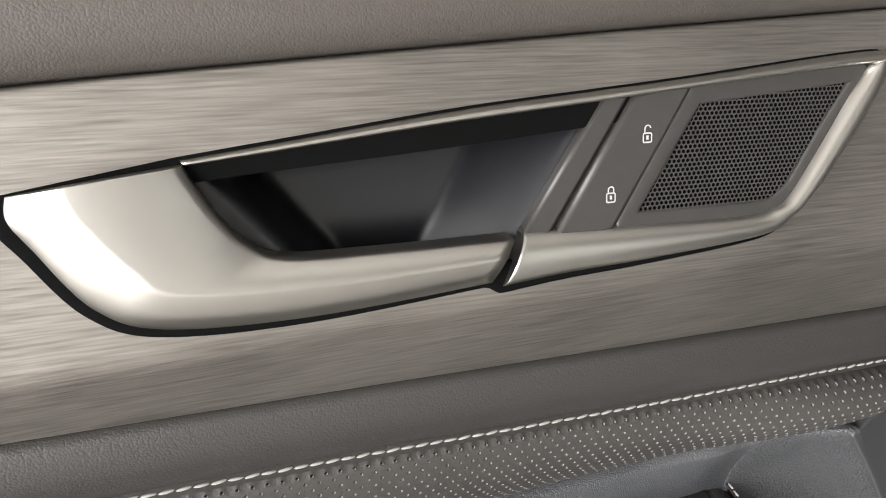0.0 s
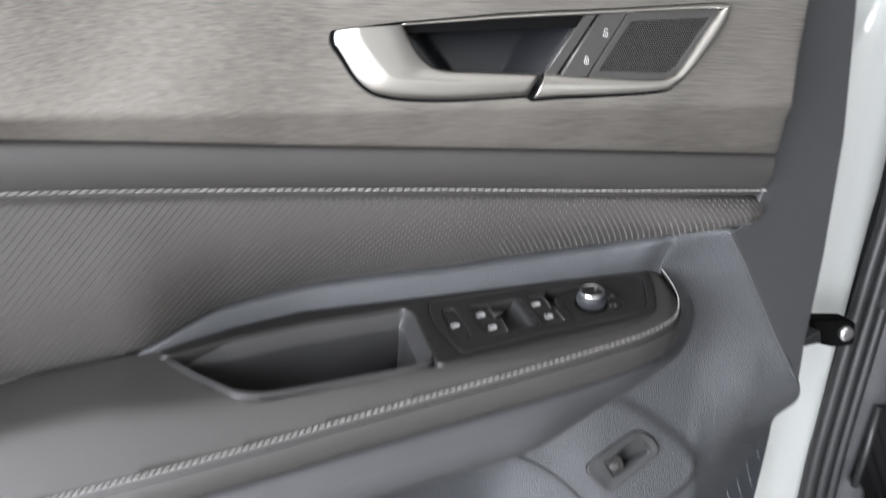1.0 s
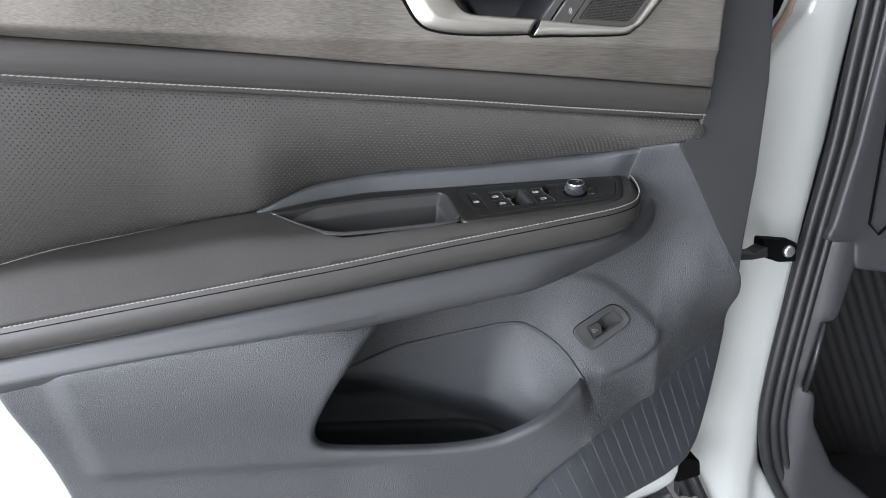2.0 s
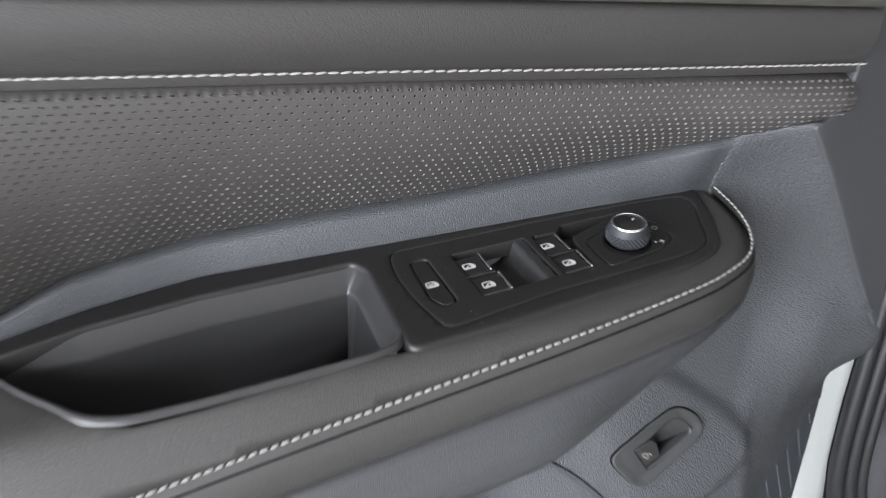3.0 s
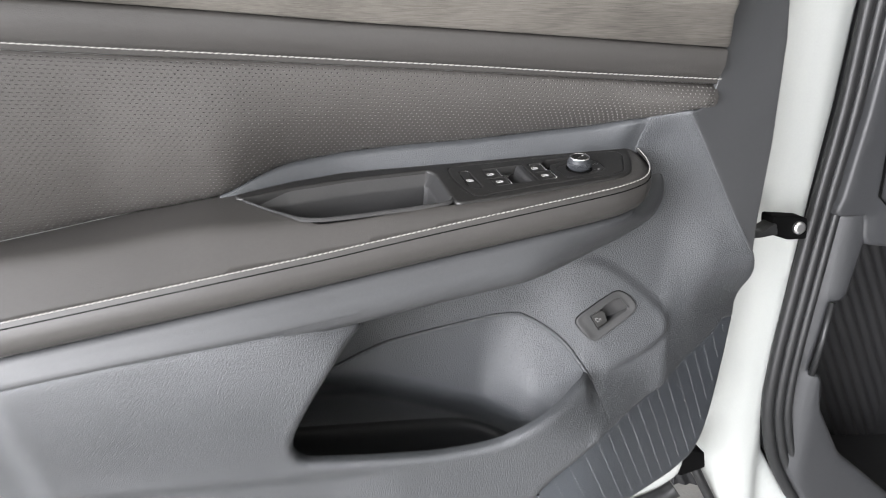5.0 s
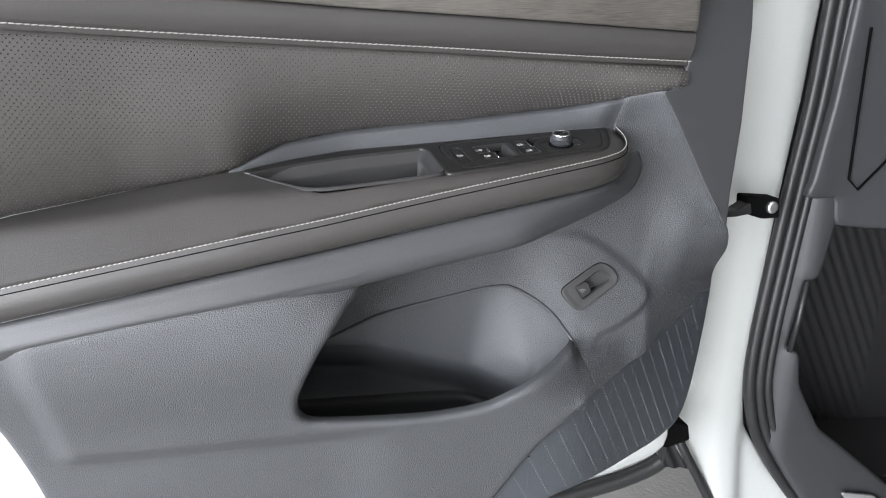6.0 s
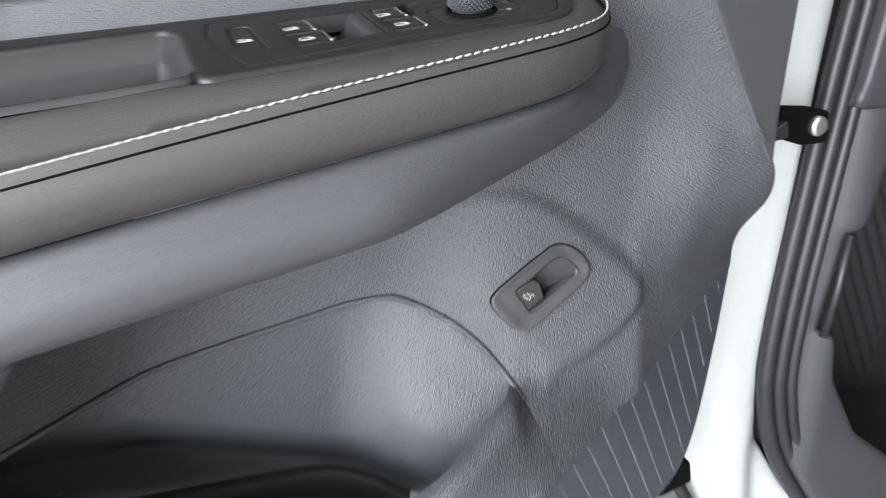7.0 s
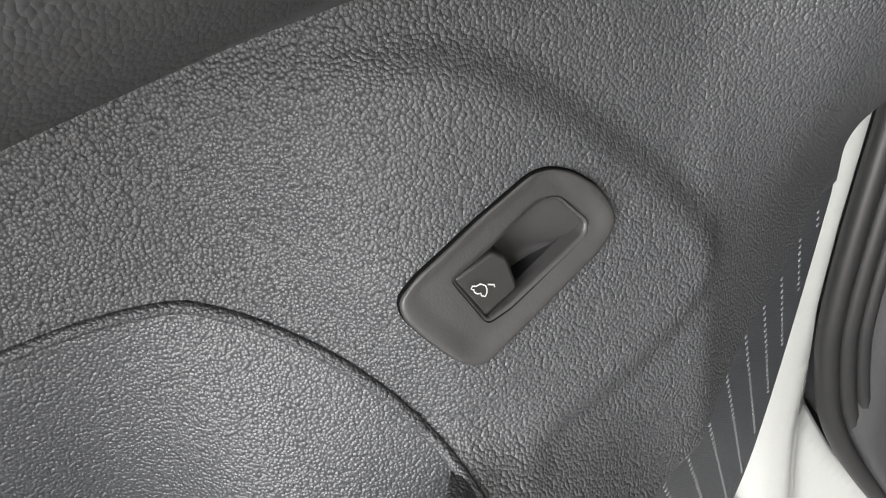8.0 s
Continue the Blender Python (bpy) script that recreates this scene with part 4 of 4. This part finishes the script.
for cx, cy in ((0.1340, 0.2667), (0.1778, 0.2700)):
    f = local(cx, cy, 1.0, 0.02, on_plane)
    part("switch_fin", block("switch_fin", rounded([(-0.011, -0.0009), (0.0075, -0.0009), (0.0075, 0.0010), (-0.009, 0.0006)], 0.0006), f, -0.008, 0.0014, 0.0006), BLACK, panel)
prints("window_sign", glass_sign(local(0.1087, 0.2660, 1.0, 0.03, on_plane), 0.0009, True), ICON, panel)

# dust on the switch panel
dust = np.random.RandomState(5)
dv, df = [], []
while len(df) < 170:
    x, y = dust.uniform(0.09, 0.272), dust.uniform(0.228, 0.303)
    spot = np.array([[x, y]])
    if not inside(carrier, spot)[0] or any(inside(offset(w, 0.001), spot)[0] for w in (*WELLS, CHILD, KNOBPLATE)):
        continue
    r, lift = dust.uniform(0.00007, 0.0002), 0.0012 if inside(INSERT, spot)[0] else 0.0014
    k, turn, long = len(dv), dust.uniform(0, 3.1), dust.choice([1.0, 1.0, 2.2])
    for a in np.linspace(0, 2 * np.pi, 6, endpoint=False):
        u, v = r * long * math.cos(a), r * math.sin(a)
        dv.append(on_plane(x + u * math.cos(turn) - v * math.sin(turn), y + u * math.sin(turn) + v * math.cos(turn), lift))
    df.append([k + a for a in range(6)])
tagged(part("dust_specks", mesh("dust_specks", dv, df, False), material("dust", (0.30, 0.29, 0.27), 0.9), panel), kind="stuff")

# mirror knob
axis = Vector((-0.1, -0.2, 1.0)).normalized()
kc = Vector(on_plane(0.2140, 0.2680, 0.0))
part("knob_collar", lathe("knob_collar", [(0.0125, 0.0012), (0.0122, 0.0018), (0.0104, 0.0019), (0.0100, 0.0005)], kc, axis), HOLE, panel)
part("mirror_knob", lathe("mirror_knob", [(0.0090, 0.001), (0.0096, 0.0022), (0.0103, 0.0030), (0.0105, 0.0036), (0.0105, 0.0084), (0.0103, 0.0092), (0.0096, 0.0112), (0.0090, 0.0124), (0.0084, 0.0128), (0.0076, 0.0127), (0.0073, 0.0122)], kc, axis), material("knob_grey", (0.022, 0.0235, 0.026), 0.55, specular=0.3), panel, "grey knurled mirror knob with a chrome ring")
part("knob_ring", lathe("knob_ring", [(0.0092, 0.0118), (0.0091, 0.0128), (0.0087, 0.0132), (0.0081, 0.0131), (0.0078, 0.0124)], kc, axis), CHROME, panel)
part("knob_cap", lathe("knob_cap", [(0.0078, 0.0110), (0.0078, 0.0122), (0.0074, 0.0124)], kc, axis), BUTTON, panel)
tm = axis.to_track_quat("Z", "Y").to_matrix()
kv, kf = [], []
for ring in range(4):
    for a in range(32):
        an, h = 2 * math.pi * (a + 0.5 * (ring % 2)) / 32, 0.0040 + ring * 0.00125
        k = len(kv)
        for da, dh, r in ((-0.085, -0.00058, 0.0104), (0.085, -0.00058, 0.0104), (0.085, 0.00058, 0.0104), (-0.085, 0.00058, 0.0104), (0, 0, 0.0115)):
            kv.append(kc + tm @ Vector((r * math.cos(an + da), r * math.sin(an + da), h + dh)))
        kf += [[k, k + 1, k + 4], [k + 1, k + 2, k + 4], [k + 2, k + 3, k + 4], [k + 3, k, k + 4]]
tagged(part("knurling", mesh("knurling", kv, kf, False), bpy.data.materials["knob_grey"], panel), kind="stuff")
top_c = kc + axis * 0.0124
ex, ey = Vector((1, 0, 0.1)).normalized(), axis.cross(Vector((1, 0, 0.1))).normalized()
def on_knob(u, v, h):
    p = np.array(top_c)[:, None] + np.outer(np.array(ex), np.atleast_1d(u)) + np.outer(np.array(ey), np.atleast_1d(v)) + np.outer(np.array(axis), np.atleast_1d(h))
    return p[0], p[1], p[2]
prints("pointer_mark", [ribbon("m", [(0.0022, 0.0014), (0.0045, 0.0030)], 0.0010, on_knob, 0.0001)], ICON, panel)
for px, py in ((0.2298, 0.2722), (0.2272, 0.2620)):
    prints("position_dot", [fill(arc(0, 0, 0.0007, 0, 330, 12), local(px, py, 1, 0, on_plane), 0.0013)], ICON, panel)

def letter(text, cx, cy, size, turn):
    """A printed letter from the built-in font, as a mesh."""
    cu = bpy.data.curves.new("letter", "FONT")
    cu.body, cu.size, cu.align_x, cu.align_y = text, size, "CENTER", "CENTER"
    tmp = bpy.data.objects.new("letter", cu)
    scene.collection.objects.link(tmp)
    dg = bpy.context.evaluated_depsgraph_get()
    me = bpy.data.meshes.new_from_object(tmp.evaluated_get(dg))
    bpy.data.objects.remove(tmp)
    c, s_ = math.cos(radians(turn)), math.sin(radians(turn))
    for v in me.vertices:
        u, w = v.co.x, v.co.y
        v.co = Vector(on_plane(cx + u * c - w * s_, cy + u * s_ + w * c, 0.0013))
    return part("printed_letter", me, ICON, panel)
letter("O", 0.2332, 0.2738, 0.0044, -55)
letter("R", 0.2305, 0.2612, 0.0046, -55)

# ---- tailgate switch ----
tl = lambda p, q: (0.280 + 0.765 * p - 0.643 * q, 0.6625 + 0.643 * p + 0.765 * q)
def tg(p, q, h=0.0):
    x, z = tl(p, q)
    return x, back_wall_y(x, z) - np.asarray(h), z
TG_OUT = rounded([(-0.0267, 0.0197), (-0.0295, 0.0154), (-0.0297, 0.0065), (-0.0287, -0.0039), (-0.0263, -0.0088), (-0.0231, -0.0107), (0.0238, -0.0155), (0.0309, -0.0136), (0.0333, -0.0097), (0.0338, -0.0013), (0.0313, 0.0078), (0.0272, 0.0141), (0.0227, 0.0168), (0.0, 0.0191), (-0.0191, 0.0208)], 0.003)
TG_IN = rounded([(-0.0154, -0.0038), (-0.0077, -0.0061), (0.0226, -0.0097), (0.0258, -0.0075), (0.0246, 0.0054), (0.0199, 0.0096), (0.0002, 0.0116), (-0.0132, 0.0138)], 0.002)
tail = part("tailgate_switch", sheet("tailgate_switch", TG_OUT, lambda p, q: tg(p, q, 0.0030 - 0.0018 * step(0.010, 0.002, np.hypot(np.maximum(np.abs(p - 0.002) - 0.022, 0), np.maximum(np.abs(q - 0.005 + 0.08 * p) - 0.009, 0)))), [TG_IN], cell=0.0011, depth=0.006, edge=0.0009), material("switch_bezel_plastic", (0.026, 0.026, 0.026), 0.46, grain=1500, grain_bump=0.15, depth=0.0002), door, "dark grey tailgate switch in a rounded bezel")
part("switch_gap", sheet("switch_gap", offset(TG_OUT, 0.0010), lambda p, q: tg(p, q, 0.0012), [grow(TG_OUT, 0.95)], cell=0.0012, depth=0.003, edge=0.0003), HOLE, tail)
part("tailgate_well", sheet("tailgate_well", grow(TG_IN, 1.04), lambda p, q: tg(p, q, -0.0002 - 0.0115 * (1 - step(-0.004, 0.028, p + 0.35 * q))), cell=0.0011, depth=0.002), CUPM, tail)
part("well_wall", loft("well_wall", [np.asarray(tg(*offset(TG_IN, o).T, np.full(len(TG_IN), h))).T for o, h in ((0.0004, 0.0016), (0.0, 0.0010), (-0.0002, -0.014))], close=True), BOWL, tail)
part("tailgate_button", block("tailgate_button", rounded([(-0.0147, -0.0026), (-0.0020, -0.0036), (0.0022, 0.0060), (0.0004, 0.0106), (-0.0130, 0.0132)], 0.0014), lambda p, q, h: tg(p, q, h + 0.10 * (np.asarray(p) + 0.014)), -0.010, 0.0008, 0.0011), BUTTON, tail)
tgi = lambda u, v, h: tg(-0.0098 + u * 0.31 + v * 0.95, 0.0058 - u * 0.95 + v * 0.31, h + 0.0026)
CAR = [(-0.0034, -0.0006), (-0.0034, 0.0004), (-0.0022, 0.0008), (-0.0012, 0.0020), (0.0008, 0.0022), (0.0018, 0.0014), (0.0024, 0.0002), (0.0024, -0.0012), (0.0010, -0.0014), (0.0004, -0.0007), (-0.0004, -0.0013), (-0.0018, -0.0013), (-0.0024, -0.0006)]
prints("tailgate_sign", [ribbon("c", np.array(CAR) * 0.85, 0.00038, tgi, 0.0002, closed=True), ribbon("l", [(0.0012, 0.0024), (0.0030, 0.0030), (0.0036, 0.0024)], 0.00042, tgi, 0.0002)], ICON, tail)

# ---- stitching ----
def stitches(line, gap, length, radius, parent, lean=0.0):
    """Thread stitches laid end to end along a line; they share one mesh."""
    line = np.array(line, float)
    seg = np.linalg.norm(np.diff(line, axis=0), axis=1)
    at = np.concatenate([[0], np.cumsum(seg)])
    prof = [(0.25, -1.0), (0.8, -0.72), (1.0, -0.2), (1.0, 0.3), (0.75, 0.75), (0.2, 1.0)]
    rows = []
    for r, x in prof:
        rows.append([(x * length / 2, r * radius * math.cos(a), r * radius * math.sin(a)) for a in np.linspace(0, 2 * np.pi, 7, endpoint=False)])
    me = loft("stitch", rows, close=True)
    me.materials.append(THREAD)
    for s0 in np.arange(gap / 2, at[-1], gap):
        p = np.array([np.interp(s0, at, line[:, k]) for k in range(3)])
        q = np.array([np.interp(s0 + 0.002, at, line[:, k]) for k in range(3)])
        o = np.array([np.interp(s0 - 0.002, at, line[:, k]) for k in range(3)])
        d = Vector(q - o).normalized()
        up = Vector((0, -1, 0.25))
        side = up.cross(d).normalized()
        up = d.cross(side)
        m = Matrix((d, side, up)).transposed().to_4x4()
        ob = part("stitch", me, None, parent)
        jit = 0.06 * math.sin(s0 * 9137.0)
        ob.matrix_basis = Matrix.Translation(p) @ m @ pose(0, 0, 0, 0, 0, math.degrees(lean + jit))

xs = np.linspace(-0.43, 0.352, 200)
stitches(np.stack([xs, stitch_y(xs) - 0.0016, stitch_z(xs)], 1), 0.0052, 0.0048, 0.00056, band, 0.10)
stitches((S + N * 0.0008 + Z * 0.0007)[:-6], 0.0044, 0.0037, 0.00056, armrest, 0.10)
part("seam_groove", tube("seam_groove", (S + N * 0.0022 - Z * 0.0046)[:-3], 0.00055, 6), HOLE, armrest)

# stitched lines of the speaker cover
gv, gf = [], []
for i in range(25):
    x0 = 0.096 + i * 0.0150
    top = np.interp(x0, [g[0] for g in GRL[:8]], [g[1] for g in GRL[:8]])
    if x0 < 0.16:
        top = 0.43
    for j in range(55):
        x, z = x0 + 0.0046 * j * 0.56, top - 0.004 - 0.0046 * j
        if not inside(grow(grl, 0.93), np.array([[x, z]]))[0]:
            continue
        c0 = len(gv)
        yy = float(grille_y(np.array(x), np.array(z))) + 0.008
        for du, dw, dh in ((-0.0010, -0.0006, 0), (0.0010, -0.0006, 0), (0.0010, 0.0006, 0), (-0.0010, 0.0006, 0), (-0.0006, 0, 0.0006), (0.0006, 0, 0.0006)):
            gv.append((x + du * 0.9 - dw * 0.4, yy + 0.511 * (du * 0.9 - dw * 0.4) - dh, z + du * 0.35 + dw))
        gf += [[c0, c0 + 1, c0 + 5, c0 + 4], [c0 + 2, c0 + 3, c0 + 4, c0 + 5], [c0 + 1, c0 + 2, c0 + 5], [c0 + 3, c0, c0 + 4]]
cover = bpy.data.objects["speaker_grille"]
tagged(part("cover_stitching", mesh("cover_stitching", gv, gf, False), material("cover_thread", (0.18, 0.185, 0.19), 0.6), cover), kind="stuff")

# ---- the door's painted shell ----
shell = rounded([(-0.60, 1.10), (-0.58, 0.80), (-0.54, 0.64), (-0.48, 0.48), (-0.43, 0.37), (-0.38, 0.335), (0.28, 0.325), (0.38, 0.343), (0.440, 0.366), (0.464, 0.384), (0.462, 0.43), (0.462, 0.52), (0.466, 0.62), (0.440, 0.73), (0.452, 0.95), (0.42, 1.10)], 0.02)
def shell_y(x, z):
    return np.interp(x, (-0.45, -0.2, -0.1, 0.30, 0.47), (0.300, 0.345, 0.415, 0.415, 0.405)) + 0 * z
part("painted_shell", sheet("painted_shell", shell, lambda x, z: (x, shell_y(x, z), z), cell=0.012, depth=0.05, edge=0.004), PAINT, door, "white painted door shell")
sl = smooth_line([(-0.424, 0.80), (-0.392, 0.66), (-0.372, 0.600), (-0.340, 0.525), (-0.318, 0.46), (-0.295, 0.385)], 10)
part("door_seal", tube("door_seal", np.stack([sl[:, 0] + 0.006, shell_y(sl[:, 0], 0) - 0.004, sl[:, 1]], 1), 0.0045), RUBBER, door, "black rubber door seal")
bl = smooth_line([(0.24, 0.312), (0.319, 0.324), (0.399, 0.344), (0.440, 0.360), (0.458, 0.372)], 10)
part("bottom_seal", tube("bottom_seal", np.stack([bl[:, 0], shell_y(bl[:, 0], 0) - 0.004, bl[:, 1] - 0.010], 1), 0.012), RUBBER, door, "black rubber seal under the door")

# ---- the car's body beside the door ----
car = thing("parked_car", "white car body with its door opening and dark interior", "car", (0.6, 0.6, 0.2))
jamb = [(0.40, 0.98), (0.40, 0.50), (0.484, 0.44), (0.514, 0.367), (0.568, 0.275), (0.632, 0.16), (0.732, 0.0), (0.86, 0.0), (0.70, 0.255), (0.637, 0.328), (0.598, 0.389), (0.580, 0.446), (0.573, 0.49), (0.574, 0.558), (0.580, 0.655), (0.588, 0.762), (0.598, 0.871), (0.601, 0.973), (0.606, 1.08), (0.61, 1.18), (0.59, 1.18), (0.562, 1.075), (0.549, 1.025), (0.510, 0.955), (0.49, 0.93)]
def jamb_y(x, z):
    return 0.412 + 0.018 * step(0.56, 0.50, x) - 0.020 * step(0.40, 0.24, z) + 0.006 * np.sin((x - 0.5) * 40) * step(0.45, 0.6, z) + 0.012 * step(0.575, 0.605, x)
part("door_jamb", sheet("door_jamb", jamb, lambda x, z: (x, jamb_y(x, z), z), cell=0.008, depth=0.06, edge=0.006), PAINT, car, "glossy white painted door jamb")
left = smooth_line([(0.606, 1.12), (0.601, 0.973), (0.598, 0.871), (0.588, 0.762), (0.580, 0.655), (0.574, 0.558), (0.574, 0.49), (0.581, 0.446), (0.601, 0.389), (0.640, 0.328), (0.705, 0.249), (0.79, 0.15)], 6)
for off, r, y in ((0.006, 0.0085, 0.404), (0.019, 0.0075, 0.400), (0.030, 0.0060, 0.396)):
    d = np.gradient(left, axis=0)
    n = np.stack([-d[:, 1], d[:, 0]], 1)
    n /= np.linalg.norm(n, axis=1)[:, None]
    q = left + n * off
    part("rubber_seal", tube("rubber_seal", np.stack([q[:, 0], np.full(len(q), y), q[:, 1]], 1), r), RUBBER, car, "black rubber door opening seal")
kick = rounded([(0.606, 0.745), (0.598, 0.657), (0.592, 0.56), (0.592, 0.492), (0.600, 0.439), (0.625, 0.382), (0.665, 0.325), (0.722, 0.252), (0.80, 0.16), (1.02, 0.16), (0.87, 0.262), (0.735, 0.366), (0.692, 0.398), (0.644, 0.474), (0.636, 0.521), (0.618, 0.527), (0.626, 0.634), (0.646, 0.638), (0.659, 0.745)], 0.006)
part("kick_panel", sheet("kick_panel", kick, lambda x, z: (x, 0.385 + 0.02 * step(0.64, 0.60, x), z), cell=0.008, depth=0.05, edge=0.006), KICK, car, "dark grey plastic kick panel")
part("fuse_cover_edge", tube("fuse_cover_edge", [(0.628, 0.383, 0.632), (0.624, 0.381, 0.58), (0.620, 0.383, 0.530)], 0.004), RUBBER, car)
dash = rounded([(0.608, 0.750), (0.616, 0.764), (0.628, 0.872), (0.633, 0.974), (0.64, 1.12), (0.95, 1.12), (0.95, 0.70), (0.761, 0.706), (0.659, 0.713), (0.652, 0.750)], 0.005)
part("dash_side", sheet("dash_side", dash, lambda x, z: (x, 0.382 - 0.10 * np.maximum(x - 0.66, 0), z), cell=0.01, depth=0.10, edge=0.005), KICK, car, "dark grey dashboard side panel")
part("dash_joint", tube("dash_joint", [(0.650, 0.3785, 0.96), (0.655, 0.3785, 0.85), (0.659, 0.3785, 0.772), (0.674, 0.377, 0.758), (0.735, 0.371, 0.830)], 0.0018, 6), HOLE, car)
part("footwell_wall", sheet("footwell_wall", [(0.60, 0.72), (0.60, 0.20), (1.4, 0.10), (1.4, 0.80), (0.60, 0.80)], lambda x, z: (x, 0.62 + 0.10 * np.maximum(x - 1.0, 0) + 0.0025 * np.sin((x + 0.55 * z) * 290) * (np.asarray(x) < 0.99), z), cell=0.004, depth=0.02), MATSTUFF, car, "dark ribbed footwell lining")
part("footwell_floor", block("footwell_floor", [(0.66, 0.44), (1.5, 0.42), (1.5, 0.70), (0.60, 0.70)], lambda x, y, h: (x, y, 0.29 - 0.08 * (np.asarray(x) - 0.66) + np.asarray(h)), -0.03, 0.0), MATSTUFF, car, "black footwell floor")
part("sill_plate", block("sill_plate", rounded([(0.744, 0.298), (0.805, 0.286), (0.93, 0.185), (0.84, 0.19)], 0.008), lambda x, z, h: (x, 0.376 - np.asarray(h), z), 0.0, 0.004, 0.001), PLATE, car, "brushed steel sill plate")
part("sill_edge", tube("sill_edge", [(0.47, 0.425, 0.425), (0.502, 0.408, 0.362), (0.556, 0.402, 0.270), (0.62, 0.400, 0.155)], 0.007), RUBBER, car)
# check strap
part("check_strap", block("check_strap", rounded([(0.440, 0.726), (0.520, 0.728), (0.536, 0.738), (0.540, 0.724), (0.519, 0.720), (0.440, 0.716)], 0.002), lambda x, z, h: (x, 0.400 - np.asarray(h), z), -0.02, 0.004, 0.001), RUBBER, car, "black door check strap")
part("strap_bracket", block("strap_bracket", rounded([(0.533, 0.746), (0.582, 0.743), (0.586, 0.716), (0.560, 0.715), (0.536, 0.722)], 0.004), lambda x, z, h: (x, 0.405 - np.asarray(h), z), -0.02, 0.004, 0.001), HOLE, car)
part("strap_bolt", lathe("strap_bolt", [(0.0085, 0), (0.0085, 0.004), (0.007, 0.006), (0.005, 0.0065)], (0.571, 0.402, 0.731), (0, -1, 0), 16), BOLT, car, "zinc bolt")
part("jamb_clip", block("jamb_clip", rect(0.446, 0.892, 0.462, 0.920, 0.002), lambda x, z, h: (x, 0.40 - np.asarray(h), z), -0.02, 0.004, 0.001), PAINT, car)
# black sheet put in for the dark of the cavity behind the wing
part("wing_gap_sheet", block("wing_gap_sheet", [(0.40, 0.90), (0.62, 0.90), (0.75, 1.25), (0.40, 1.25)], lambda x, z, h: (x, 0.56 - np.asarray(h), z), -0.02, 0.0), HOLE, car)
part("wing_edge", tube("wing_edge", [(0.505, 0.46, 0.955), (0.545, 0.46, 1.02), (0.575, 0.46, 1.10), (0.59, 0.46, 1.18)], 0.010), BROWN, car)
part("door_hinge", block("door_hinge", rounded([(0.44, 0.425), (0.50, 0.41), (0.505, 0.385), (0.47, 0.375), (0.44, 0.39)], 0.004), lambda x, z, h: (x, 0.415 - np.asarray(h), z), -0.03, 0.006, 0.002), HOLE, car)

# unseen dark block, added so that the door's faces reflect something dark
part("cabin_dark_block", block("cabin_dark_block", rounded([(0.86, -0.80), (1.30, -0.80), (1.30, 0.30), (0.90, 0.30)], 0.03), lambda x, y, h: (x, y, h), 0.16, 1.45, 0.03), material("cabin_block_dark", (0.028, 0.027, 0.026), 0.8, grain=600, grain_bump=0.3, depth=0.0004), car, "unseen dark block standing in for the cabin")
# unseen white block, added for bright reflections in trim and handle
part("rear_reflector", block("rear_reflector", rounded([(0.82, -2.6), (1.30, -2.6), (1.30, -0.82), (0.82, -0.82)], 0.03), lambda x, y, h: (x, y, h), 0.22, 1.50, 0.04), PAINT, car, "unseen white block standing in for the rear door")

# the body side stands further out than the door's edge, and a little larger
out = Matrix.Translation((0.0031, 0.0311, -0.0826)) @ Matrix.Scale(1.09, 4)
for ob in car.children:
    if not ob.name.startswith(("check_strap", "strap_", "door_hinge", "jamb_clip", "cabin")):
        ob.data.transform(out)

# ---- ground ----
ground = part("ground", mesh("ground", [(-60, -60, 0), (60, -60, 0), (60, 60, 0), (-60, 60, 0)], [[0, 1, 2, 3]], False), CONCRETE, None)
tagged(ground, "pale grey concrete floor", "ground", kind="structure")

# ---- unseen ceiling and walls, added to block and shape the light ----
CEIL = material("ceiling_paint", (0.42, 0.41, 0.39), 0.8, grain=30, grain_bump=0.2, depth=0.002)
WALLP = material("wall_plaster", (0.55, 0.54, 0.51), 0.85, grain=40, grain_bump=0.2, depth=0.002)
def slab_block(name, x0, y0, z0, x1, y1, z1, mat, label, category):
    ob = part(name, block(name, [(x0, y0), (x1, y0), (x1, y1), (x0, y1)], lambda x, y, h: (x, y, h), z0, z1, 0.01), mat, None)
    return tagged(ob, label, category, kind="structure")
slab_block("ceiling", -2.0, -6, 3.2, 7, 6, 3.4, CEIL, "unseen grey ceiling added to block light from above", "ceiling")
slab_block("north_baffle", -2.0, 6, 0, 7, 6.2, 3.4, WALLP, "unseen pale wall added to close off the light", "wall")
slab_block("east_baffle", 7, -6, 0, 7.2, 6.2, 3.4, WALLP, "unseen pale wall added to close off the light", "wall")
slab_block("south_baffle", -2.0, -6.2, 0, 7.2, -6, 3.4, WALLP, "unseen pale wall added to close off the light", "wall")
slab_block("west_baffle", -2.2, -0.1, 0, -2.0, 6.2, 3.4, WALLP, "unseen pale wall added beside the light opening", "wall")
slab_block("west_end_baffle", -2.2, -6.2, 0, -2.0, -4.3, 3.4, WALLP, "unseen pale wall added beside the light opening", "wall")
slab_block("lintel_baffle", -2.2, -4.3, 2.1, -2.0, -0.1, 3.4, WALLP, "unseen pale lintel added over the light opening", "wall")
